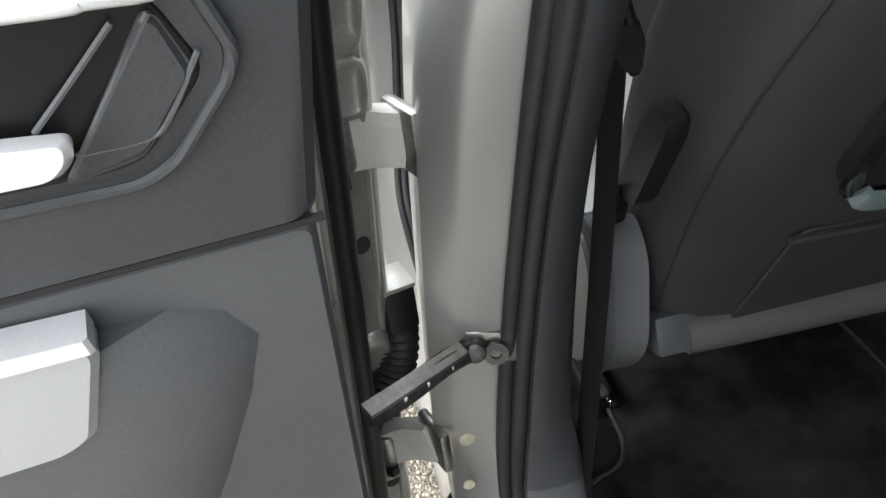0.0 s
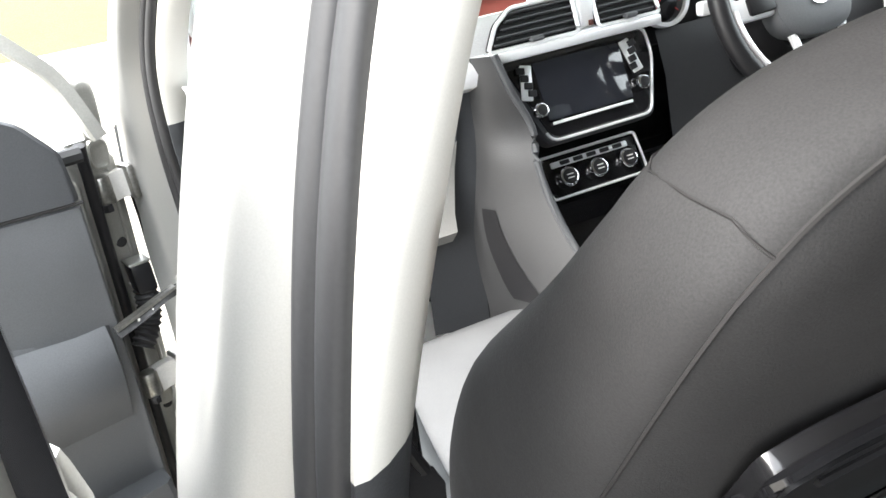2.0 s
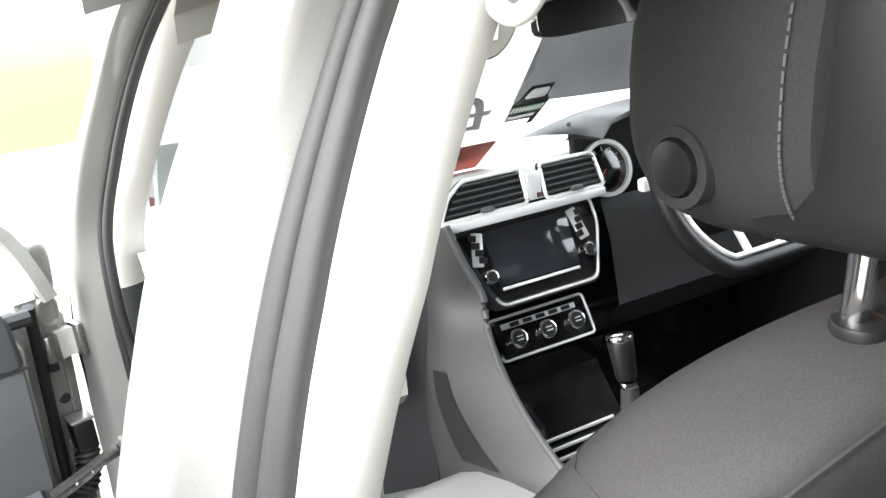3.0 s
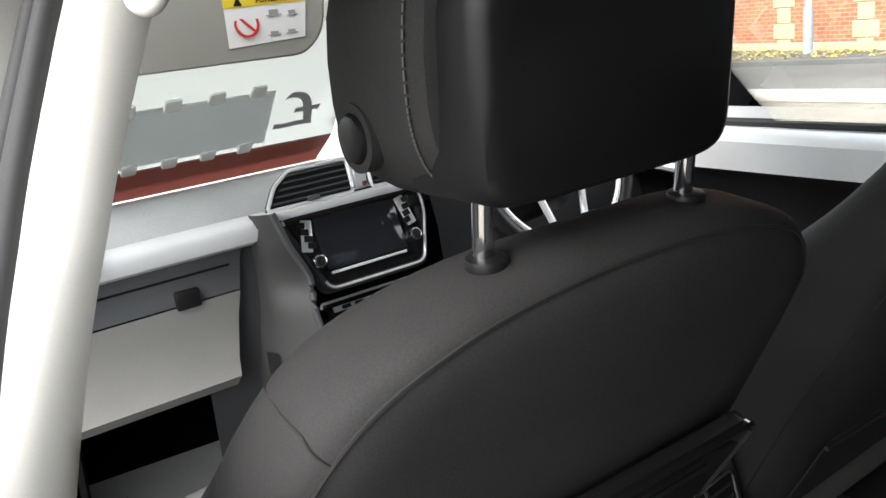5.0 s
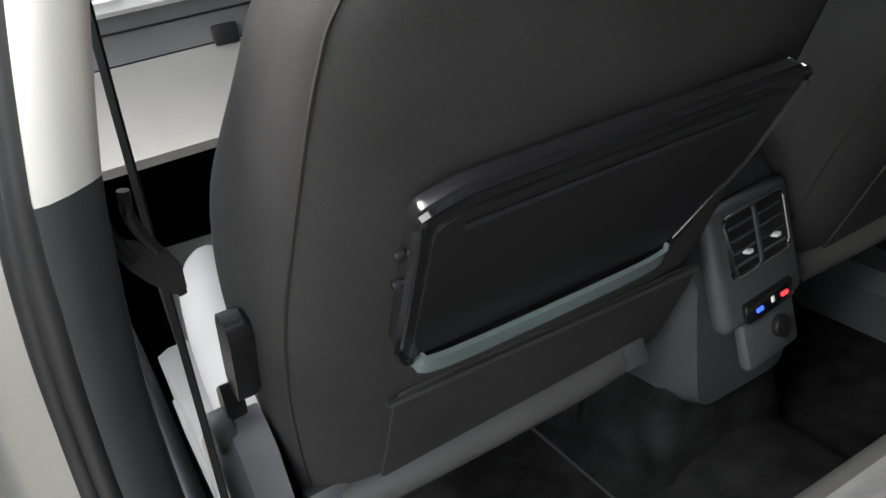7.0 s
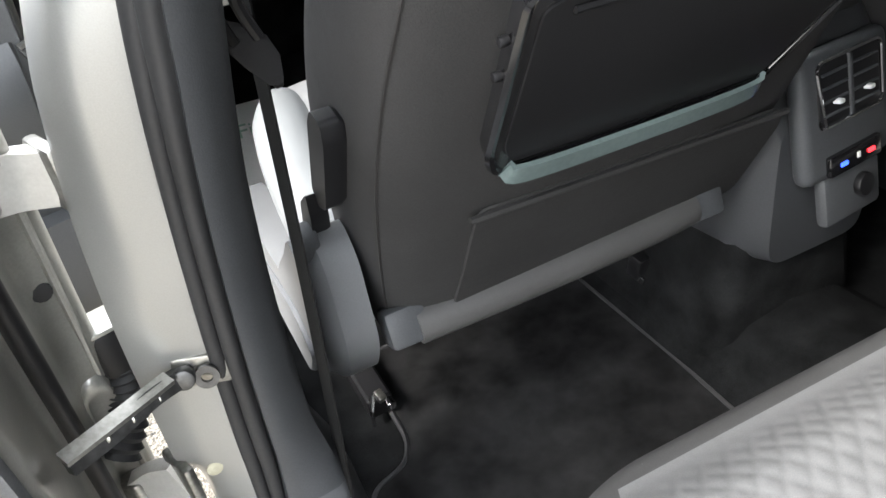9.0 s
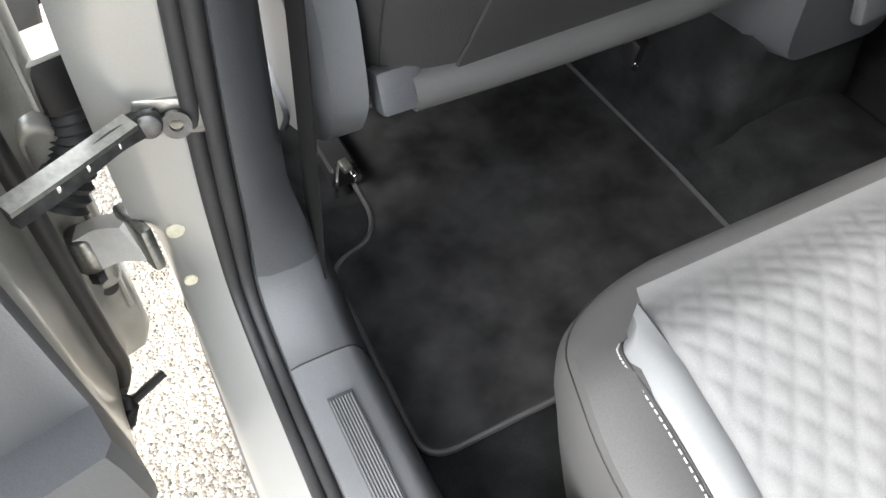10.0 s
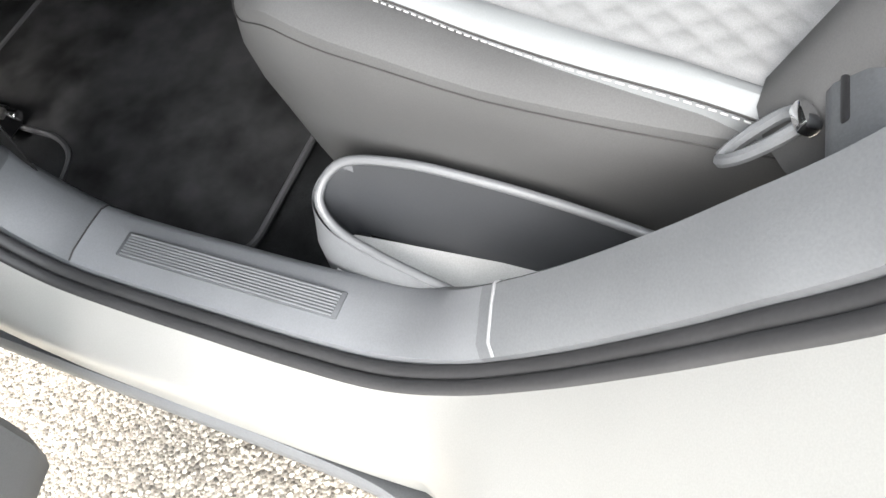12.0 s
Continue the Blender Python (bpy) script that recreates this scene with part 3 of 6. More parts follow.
setpiece("rear_bulkhead", bar(-0.70, 0.80, -1.0, -0.96, 0.34, 1.3), DARK, "dark panel behind the rear seat", "bulkhead")
setpiece("sill_box", bar(-0.74, -0.63, -0.40, 1.1, 0.22, 0.44, 0.03), PAINT, "silver-grey painted sill box section", "sill")
roof_rows = [[(x, y, z0 - 0.05 * (abs(x - 0.06) / 0.62) ** 3) for x in (-0.545, -0.45, -0.3, -0.1, 0.06, 0.25, 0.4, 0.55, 0.66)] for y, z0 in ((-1.0, 1.60), (-0.6, 1.645), (-0.1, 1.655), (0.3, 1.64), (0.47, 1.615), (0.52, 1.60), (0.535, 1.575))]
setpiece("ceiling", loft(roof_rows, False, False), HEADLINE, "warm grey fabric headlining", "headlining")
skin = [[(x * 1.12 - 0.007, y, z + 0.035) for x, y, z in r] for r in roof_rows]
part("roof", loft(skin, False, False), PAINT, car, "silver-grey painted roof")
part("far_sill", bar(0.60, 0.80, -0.9, 1.2, 0.22, 0.50, 0.03), DARK, car)
part("far_pillar", tube(curve([(0.72, 0.10, 0.5), (0.72, 0.08, 1.1), (0.67, 0.02, 1.42), (0.61, -0.04, 1.6)], 6), 0.045, 10), PALE, car, "pale grey pillar trim on the far side")
part("far_windscreen_pillar", tube(curve([(0.74, 1.10, 1.16), (0.70, 0.92, 1.34), (0.60, 0.60, 1.56), (0.55, 0.47, 1.60)], 6), 0.04, 10), PALE, car)
part("far_roof_rail", tube(curve([(0.55, 0.47, 1.60), (0.60, 0.2, 1.585), (0.60, -0.3, 1.59), (0.56, -1.0, 1.57)], 6), 0.045, 10), HEADLINE, car)

# unseen rear panels and dark panes, added to keep light off the seats
part("unseen_far_panel", bar(0.66, 0.72, -0.98, 0.02, 0.40, 1.20, 0.02), BLACK, car, "unseen dark panel on the far side, added to block light")
tinted = part("unseen_far_window", loft([[(0.74, -0.98, 1.18), (0.74, 0.06, 1.18)], [(0.62, -0.92, 1.58), (0.62, -0.02, 1.58)]], False, False), TINT, car, "unseen dark tinted side window, added to cut light")
part("unseen_tail_window", loft([[(-0.70, -1.0, 1.28), (0.80, -1.0, 1.28)], [(-0.58, -0.96, 1.62), (0.68, -0.96, 1.62)]], False, False), TINT, car, "unseen dark tinted rear window, added to cut light")
part("unseen_quarter_upper", loft([[(-0.70, -0.66, 1.08), (-0.70, -1.0, 1.08)], [(-0.67, -0.72, 1.25), (-0.67, -1.0, 1.25)], [(-0.60, -0.70, 1.48), (-0.60, -0.98, 1.48)], [(-0.50, -0.55, 1.66), (-0.50, -0.97, 1.62)]], False, False), DARK, car, "unseen dark upper panel at the rear, added to block light")
part("unseen_quarter", bar(-0.72, -0.62, -1.0, -0.72, 0.40, 1.10, 0.03), DARK, car, "unseen dark panel behind the opening, added to block light")

# driver's door on the far side, shut
far_door = thing("driver_door", "closed driver door with silver trim and dark panel", "car door", (0.72, 0.55, 0.45))
rows = [[(x, y, z) for y in (0.02, 0.25, 0.5, 0.8, 1.05)] for x, z in ((0.74, 1.215), (0.70, 1.212), (0.672, 1.195), (0.668, 1.14))]
part("window_ledge", loft(rows, False, False), SATIN, far_door, "pale silver trim under the window")
rows = [[(x, y, z) for y in (0.02, 0.25, 0.5, 0.8, 1.05)] for x, z in ((0.672, 1.142), (0.69, 1.12), (0.695, 1.0), (0.66, 0.9), (0.66, 0.8), (0.70, 0.6), (0.71, 0.42))]
part("panel", loft(rows, False, False), BLACK, far_door, "black door panel")
part("seal_strip", tube([(0.735, 0.02, 1.222), (0.735, 1.05, 1.215)], 0.008, 6), RUBBER, far_door)
part("handle_surround", rbox((0.03, 0.16, 0.07), pose(0.672, 0.78, 1.15, 0, 0, 0), 0.012), BLACK, far_door)
part("door_pull", tube(curve([(0.66, 0.70, 1.135), (0.645, 0.76, 1.145), (0.645, 0.82, 1.165), (0.66, 0.86, 1.175)], 5), 0.010, 8), SATIN, far_door, "silver door pull")
glass = part("window", loft([[(0.745, 0.05, 1.2), (0.745, 1.02, 1.2)], [(0.62, -0.05, 1.57), (0.62, 0.62, 1.57)]], False, False), GLASS, far_door, "clear side window")
glass.visible_shadow = False


# ---- doors standing open on the near side ----
def door_frame(ox, oy, degrees, k1, z1, slope):
    """Maps (along the door, towards the cabin, height) into the world; k is counted from the inner panel's face."""
    th = radians(degrees)
    d, n = Vector((-math.sin(th), -math.cos(th), 0)), Vector((math.cos(th), -math.sin(th), 0))

    def at(s, k, z):
        inner = k1 + (z - z1) * (slope if z < z1 else slope * 1.25)
        return Vector((ox, oy, z)) + d * s + n * (inner + k)
    return at


HINGEPAINT = material("silver_painted_hinge", (0.50, 0.49, 0.46), 0.35, 0.2, 0.05, 300, 0.0001, 0.1, 20)
STRAPSTEEL = material("blackened_steel", (0.07, 0.07, 0.07), 0.35, 0.7, 0.3, 120, 0.0002, 0.4, 40)


def open_door(name, label, at, hinge_z, split, front, strap_z, strap_to, base, deep, frame_line, cover):
    door = thing(name, label, "car door", base)
    # painted shell: flange, pressed edge, outer skin
    section = [(0.085, -0.012), (0.066, -0.010), (0.061, -0.016), (0.058, -0.030), (0.053, -0.060), (0.047, -0.095), (0.043, -0.112), (0.038, -0.120), (0.030, -0.126), (0.021, -0.134), (0.018, -0.150), (0.015, -0.176), (0.011, -0.187), (0.003, -0.192), (-0.008, -0.194), (-0.018, -0.196), (-0.024, -0.200), (-0.027, -0.207), (-0.024, -0.216), (-0.012, -0.224), (0.01, -0.230), (0.09, -0.237), (0.5, -0.238), (1.0, -0.225), (1.03, -0.16), (1.02, -0.03), (0.98, -0.012)]

    def deepen(k, z):
        """The shell's depth changes with height."""
        t = max(0.0, min(1.0, (z - 0.36) / 0.45))
        f = deep[0] + (deep[1] - deep[0]) * t
        return k if k > -0.062 else -0.062 + (k + 0.062) * f
    zs = [0.352, 0.362, 0.39, 0.44, 0.5, 0.6, 0.75, 0.9, 1.05, 1.12, 1.17, 1.20, 1.21]
    rows = []
    for z in zs:
        pinch = 0.012 * ease((0.375 - z) / 0.02) + (0.006 if deep[1] > 1 else 0.03) * ease((z - 1.185) / 0.025)
        rows.append([at(s + (pinch if s < 0.2 else -pinch), deepen(k, z), z) for s, k in section])
    part("door_shell", loft(rows), STEEL, door, "silver-grey painted door shell with a pressed edge")
    part("bottom_lip", tube([at(0.07, deepen(-0.09, 0.36), 0.356), at(-0.008, deepen(-0.12, 0.36), 0.356)], 0.006, 8), RUBBER, door, "black lip at the foot of the door")
    # pressed swage and holes on the hinge edge
    for z in (hinge_z[0] - 0.10, hinge_z[1] + 0.1, hinge_z[1] - 0.12):
        part("plug", disc(0.009, 0.003, Matrix.Translation(at(-0.002, deepen(-0.192, z), z)) @ pose(0, 0, 0, 90, 0, 12), 12, 0.0008), RUBBER, door, "black rubber plug")
    # pressed ribs and hollows of the shut face
    part("edge_swage", tube(curve([at(-0.014, deepen(-0.195, z), z) for z in (0.46, 0.5, 0.62, 0.8, 0.95, 1.08, 1.16)], 4), 0.004, 8), STEEL, door, "pressed swage along the hinge edge")
    for z, tall in ((hinge_z[0] + 0.125, 0.045), (hinge_z[0] + 0.055, 0.026), (hinge_z[1] + 0.11, 0.05), (hinge_z[1] - 0.08, 0.04)):
        part("pressed_boss", loft([[at(-0.004 + a_ * q, deepen(-0.193, z) + h, z + b_ * q) for a_, b_ in oblong(0.016, tall, 3.2, 32)] for h, q in ((-0.004, 1.10), (0.001, 1.03), (0.0045, 0.92), (0.0055, 0.76), (0.003, 0.60), (0.002, 0.3))]), STEEL, door, "pressed boss")
    # wiring: bracket on the pillar and a ribbed boot into the door
    w = Vector(strap_to[6])
    part("boot_bracket", rbox((0.034, 0.042, 0.052), Matrix.Translation(w) @ pose(0, 0, 0, 0, 0, 14), 0.006), BLACK, door, "black cable bracket")
    part("bracket_cap", rbox((0.036, 0.044, 0.006), Matrix.Translation(w + Vector((0, 0, 0.028))) @ pose(0, 0, 0, 0, 0, 14), 0.003), STEEL, door, "painted bracket top")
    path = curve([w + Vector((0, 0, -0.02)), w + Vector((-0.004, -0.003, -0.055)), w + Vector((-0.014, -0.008, -0.085)), w + Vector((-0.034, -0.022, -0.115))], 7)
    part("cable_boot", tube(path, [0.021 if i % 2 else 0.0165 for i in range(len(path))], 14), RUBBER, door, "ribbed black cable boot")
    # seal run along the flange
    seal = [at(0.028, deepen(-0.126, z), z) for z in ((1.36 if deep[1] > 1 else 1.21), 1.19, 1.1, 0.95, 0.8, 0.65, 0.5, 0.43)] + [at(0.045, deepen(-0.112, 0.4), 0.385), at(0.09, -0.060, 0.350), at(0.5, -0.05, 0.345), at(0.9, -0.05, 0.35)]
    part("door_seal", tube(curve(seal, 4), 0.0092, 12), BLACK, door, "black rubber seal round the door")
    # trim: upper and lower panels
    def panel(outline, thick, lift):
        return slab(outline, thick, lambda a, b, h: at(a, lift + h, b), 0.006)
    s0 = front
    crest = [(0.98, 1.36), (s0 - 0.010, 1.345), (s0 - 0.006, 1.225)] if deep[1] > 1 else [(0.98, 1.33), (s0 + 0.10, 1.305), (s0 + 0.05, 1.275), (s0 + 0.012, 1.225)]
    up = rounded([(s0 + 0.004, split + 0.003), (0.98, split + 0.06)] + crest, 0.010, 4)
    upper = part("trim_panel_upper", panel(up, 0.016, -0.010), DARK, door, "dark grey grained upper door trim")
    lo = rounded([(s0 - 0.004, 0.47), (s0 + 0.02, 0.40), (0.97, 0.42), (0.98, split + 0.055), (s0 + 0.004, split - 0.001)], 0.007, 4)
    part("trim_panel_lower", panel(lo, 0.012, -0.012), MID, door, "grey grained lower door trim")
    rows = [[at(a_, k_, z_ + 0.03 * min(1.0, (a_ - s0) / 0.3)) for k_, z_ in ((-0.004, 1.275), (-0.012, 1.285), (-0.04, 1.283), (-0.08, 1.262), (-0.105, 1.225), (-0.11, 1.17))] for a_ in (s0 + 0.07, s0 + 0.09, 0.17, 0.25, 0.4, 0.98)]
    part("window_ledge", loft(rows, False, False), DARK, door, "dark grey ledge under the window")
    cap = [(0.15, -0.062), (0.98, -0.062), (0.98, deepen(-0.19, 1.2)), (0.15, deepen(-0.185, 1.2))]
    part("top_cover", slab(rounded(cap, 0.01, 3), 0.004, lambda a_, b_, h: at(a_, b_, 1.21) + Vector((0, 0, 0.0012 + h)), 0.001), BLACK, door, "black strip on top of the door shell")
    part("trim_gap", tube([at(a_, 0.0035, split + 0.0015 + (a_ - s0) * 0.062) for a_ in (s0 + 0.002, 0.3, 0.6, 0.97)], 0.0022, 6), SEAM, door)
    # bin at the foot of the door
    rows = []
    for z, a, k in ((0.36, 0.075, 0.035), (0.38, 0.064, 0.05), (0.45, 0.060, 0.06), (0.58, 0.062, 0.058), (0.62, 0.066, 0.052)):
        rows.append([at(s, kk, z) for s, kk in ((a, -0.01), (a, k * 0.8), (a + 0.01, k), (0.5, k + 0.01), (0.9, k), (0.93, k * 0.8), (0.93, -0.01))])
    part("door_bin", loft(rows), DARK, door, "dark grey door bin")
    # window frame: front upright, with black inner cover, and glass
    fr = [Vector(p) for p in frame_line]
    line = curve(fr, 5)
    side = tuple(at(0.1, 0, 1.2) - at(0, 0, 1.2))
    part("window_frame", sweep(line, [(-0.010, 0.004), (0.008, 0.004), (0.010, 0.0), (0.010, -0.022), (-0.010, -0.026)], side, True, True), STEEL, door, "painted window frame")
    part("frame_cover", sweep(line, [(-0.010, 0.012), (0.008, 0.012), (0.012, 0.007), (0.011, 0.0), (-0.011, 0.0)], side, True, True), cover, door, "slim window frame cover")
    if deep[1] > 1:
        rows = []
        for z in (1.209, 1.24, 1.28, 1.33, 1.40):
            run = [at(q, deepen(k, z), z) for q, k in ((0.075, -0.035), (0.060, -0.028), (0.053, -0.060), (0.047, -0.095), (0.038, -0.120), (0.021, -0.134))]
            end = Vector((-0.775 - 0.02 * ease((z - 1.30) / 0.2), 0.104, z))
            rows.append(run + [run[-1].lerp(end, 0.35) + Vector((-0.004, 0, 0)), run[-1].lerp(end, 0.7), end, end + Vector((-0.03, 0, 0))])
        part("frame_upright", loft(rows), STEEL, door, "painted foot of the window frame")
    foot = fr[0]
    away = (at(1, 0, 1.2) - at(0, 0, 1.2))
    belt_ = [foot + away * q + Vector((0, -0.035, -0.01)) for q in (0.03, 0.3, 0.75)]
    part("belt_seal", tube(belt_, 0.012, 8), RUBBER, door, "black window belt seal")
    # hinges
    for z, y in zip(hinge_z, (0, 1)):
        a, b = Vector(strap_to[3 + y]), Vector(strap_to[1 + y])
        mid = a.lerp(b, 0.5)
        mid.y += 0.006
        h = part("hinge", strap(curve([a, mid, b], 5), 0.044, 0.020, (0, 0, 1)), HINGEPAINT, door, "painted steel door hinge")
        part("hinge_pin", disc(0.0155, 0.046, Matrix.Translation(a), 20, 0.004), BARESTEEL, h, "round hinge knuckle")
        part("hinge_foot", rbox((0.012, 0.05, 0.055), Matrix.Translation(b) @ pose(0, 0, 0, 0, 0, 20), 0.004), BARESTEEL, h)
        part("bolt", disc(0.0085, 0.012, Matrix.Translation(a + Vector((0.0, -0.012, -0.026))), 6, 0.001), BLACK, h, "dark bolt head")
    # check strap
    a, b = Vector(strap_to[5]), Vector(strap_to[0])
    st = part("check_strap", strap(curve([a, a.lerp(b, 0.35), a.lerp(b, 0.7) + Vector((0, 0, 0.004)), b], 6), 0.017, 0.013, (0.3, 0.45, 0.80)), STRAPSTEEL, door, "dark steel door check strap")
    # strip of paler steel gives the dark strap the glint along its top
    part("strap_top", strap(curve([a + Vector((0, -0.004, 0.010)), a.lerp(b, 0.35) + Vector((0, -0.004, 0.010)), a.lerp(b, 0.86) + Vector((0, -0.004, 0.011))], 5), 0.014, 0.005, (0.1, 0.93, 0.2)), BARESTEEL, st, "paler top of the strap, laid on for its glint")
    for k in (0.3, 0.5, 0.72):
        part("rivet", disc(0.004, 0.004, Matrix.Translation(a.lerp(b, k) + Vector((0, -0.005, 0.001))) @ pose(0, 0, 0, 70, 0, -20), 10, 0.001), BARESTEEL, st)
    part("bolt", disc(0.010, 0.012, Matrix.Translation(b + Vector((-0.004, -0.008, 0.002))) @ pose(0, 0, 0, 80, 0, -10), 16, 0.002), STRAPSTEEL, st, "dark steel bolt")
    part("washer", ringshape(0.008, 0.006, 0.004, Matrix.Translation(b + Vector((0.014, -0.010, -0.004))) @ pose(0, 0, 0, 80, 0, -10), 18), STRAPSTEEL, st)
    part("bracket", rbox((0.05, 0.006, 0.032), Matrix.Translation(b + Vector((0.012, 0.0, -0.002))) @ pose(0, 0, 0, 0, 10, -10), 0.002), BARESTEEL, st, "steel strap bracket")
    return door, upper


rear_at = door_frame(-0.802, 0.213, 78, 0.251, 1.104, 0.30)
rear_door, rear_upper = open_door("rear_door", "open rear passenger door with grey trim and silver handle", rear_at, (1.02, 0.635), 1.104, 0.064, 0.80, ((-0.718, 0.164, 0.824), (-0.750, 0.190, 1.022), (-0.764, 0.225, 0.655), (-0.805, 0.176, 1.034), (-0.815, 0.260, 0.628), (-0.822, 0.105, 0.828), (-0.778, 0.268, 0.812)), (-0.802, 0.213, 0.36), (0.72, 1.02), [(-0.773, 0.106, 1.195), (-0.772, 0.108, 1.26), (-0.771, 0.108, 1.34), (-0.775, 0.106, 1.43), (-0.80, 0.10, 1.50), (-0.86, 0.088, 1.55), (-0.95, 0.07, 1.60), (-1.2, 0.015, 1.60), (-1.6, -0.07, 1.48)], GLOSS)


PULLGREY = material("pale_silver_plastic", (0.42, 0.43, 0.44), 0.42, 0.1, 0.04, 900, 0, 0.05, 6)


def handle_at(a, k, z):
    return rear_at(a - 0.004, k, z - 0.006)


def rear_plate(outline, thick, lift, name, mat, parent, label="", bevel=0.003):
    return part(name, slab(outline, thick, lambda a, b, h: handle_at(a, lift + h, b), bevel), mat, parent, label)


# handle recess with its bezel, the silver lever and grip
bez = rounded([(0.36, 1.180), (0.134, 1.160), (0.120, 1.166), (0.0955, 1.196), (0.093, 1.205), (0.104, 1.238), (0.36, 1.265)], 0.010, 5)
rear_plate(bez, 0.006, 0.004, "handle_bezel", DARK, rear_door, "raised dark bezel round the handle")
part("bezel_edge", tube(curve([handle_at(a, 0.010, b) for a, b in bez], 1, True) + [handle_at(bez[0][0], 0.010, bez[0][1])], 0.0026, 8), DARK, rear_door, "rounded edge of the bezel")
rec = rounded([(0.35, 1.186), (0.140, 1.1675), (0.128, 1.170), (0.1005, 1.200), (0.112, 1.230), (0.35, 1.255)], 0.008, 4)
rear_plate(rec, 0.003, 0.008, "handle_recess", BLACK, rear_door, "black recess behind the handle")
wing = rounded([(0.158, 1.1685), (0.130, 1.172), (0.106, 1.200), (0.113, 1.222), (0.117, 1.224)], 0.005, 4)
rear_plate(wing, 0.002, 0.0115, "recess_wing", DARK, rear_door, "dark grey side of the recess")
for line in (((0.1257, 1.2226), (0.1432, 1.2062), (0.1579, 1.1928)), ((0.115, 1.2233), (0.134, 1.1989), (0.154, 1.1727)), ((0.104, 1.2075), (0.117, 1.1875), (0.127, 1.1795), (0.150, 1.1805))):
    part("ridge", tube(curve([handle_at(a, 0.0125, b) for a, b in line], 4), 0.0011, 6), MID, rear_door)
rear_plate(rounded([(0.30, 1.198), (0.172, 1.1785), (0.156, 1.1775), (0.1495, 1.183), (0.148, 1.1905), (0.168, 1.1945), (0.30, 1.215)], 0.0035, 4), 0.010, 0.014, "door_lever", SATIN, rear_door, "satin silver door release lever", 0.003)
part("grip_bar", tube(curve([handle_at(0.1085, 0.016, 1.2300), handle_at(0.130, 0.020, 1.2332), handle_at(0.151, 0.021, 1.2345), handle_at(0.30, 0.022, 1.252)], 5), [0.0015, 0.003] + [0.0034] * 14, 10), SATIN, rear_door, "satin silver grip bar")
rear_plate(rounded([(0.50, 1.14), (0.176, 1.098), (0.173, 1.088), (0.192, 1.034), (0.205, 1.028), (0.50, 1.05)], 0.005, 4), 0.02, 0.004, "door_pull", PULLGREY, rear_door, "pale silver pull handle", 0.004)
rear_plate([(0.50, 1.143), (0.174, 1.1005), (0.1735, 1.0915), (0.50, 1.128)], 0.023, 0.003, "pull_top", SATIN, rear_door, "bright top of the pull handle", 0.002)
# shaped swell of the lower panel
rows = []
for z, a in ((1.083, 0.150), (1.07, 0.128), (1.045, 0.116), (1.0, 0.128), (0.93, 0.155), (0.85, 0.19), (0.75, 0.24)):
    rows.append([handle_at(s, k, z) for s, k in ((a - 0.012, -0.004), (a, 0.004), (a + 0.025, 0.016), (a + 0.07, 0.020), (0.6, 0.022), (0.62, -0.004))])
part("panel_swell", loft(rows), MID, rear_door, "sculpted grey swell of the door trim")

front_at = door_frame(-0.74, 1.025, 75, 0.092, 1.147, 0.27)
front_door, front_upper = open_door("front_door", "open front passenger door with grey trim", front_at, (1.127, 0.79), 1.147, 0.062, 0.955, ((-0.684, 1.005, 0.956), (-0.715, 1.065, 1.13), (-0.735, 1.06, 0.795), (-0.755, 1.05, 1.127), (-0.785, 1.045, 0.79), (-0.80, 0.965, 0.925), (-0.745, 1.085, 0.965)), (-0.74, 1.05, 0.36), (0.5, 0.55), [(-0.733, 1.008, 1.215), (-0.760, 1.001, 1.301), (-0.791, 0.993, 1.346), (-0.854, 0.976, 1.41), (-0.989, 0.94, 1.50), (-1.21, 0.88, 1.575), (-1.5, 0.80, 1.60)], STEEL)
rows = []
for z, k in ((0.945, 0.0), (0.925, 0.03), (0.895, 0.05), (0.86, 0.055), (0.82, 0.045), (0.76, 0.0)):
    rows.append([front_at(s, kk, z + 0.35 * max(0, s - 0.2) * (z > 0.9)) for s, kk in ((0.078, -0.002), (0.085, k * 0.5), (0.13, k * 0.8), (0.24, k), (0.6, k), (0.9, k * 0.5))])
part("armrest", loft(rows, True), MID, front_door, "pale grey armrest swell")


# ---- front seats ----
RAKE = radians(27)
SEAT_ROWS = [tuple(v) for v in curve([(0.0, 0.245, 0.13), (0.04, 0.255, 0.16), (0.15, 0.267, 0.20), (0.30, 0.275, 0.215), (0.415, 0.273, 0.205), (0.518, 0.264, 0.182), (0.615, 0.251, 0.158), (0.685, 0.236, 0.14), (0.730, 0.208, 0.124), (0.757, 0.168, 0.104), (0.774, 0.115, 0.075), (0.782, 0.05, 0.035)], 4)]


def seat_point(cx, h, x, depth):
    """h along the backrest, depth forwards from its rear face."""
    return Vector((cx + x, 0.278 - h * math.sin(RAKE) + depth * math.cos(RAKE), 0.64 + h * math.cos(RAKE) + depth * (math.sin(RAKE) - 0.32 * ease((h - 0.40) / 0.30))))


def seat_row(h):
    for (h0, w0, d0), (h1, w1, d1) in zip(SEAT_ROWS, SEAT_ROWS[1:]):
        if h0 <= h <= h1:
            t = (h - h0) / (h1 - h0)
            return w0 + (w1 - w0) * t, d0 + (d1 - d0) * t
    return SEAT_ROWS[-1][1:]


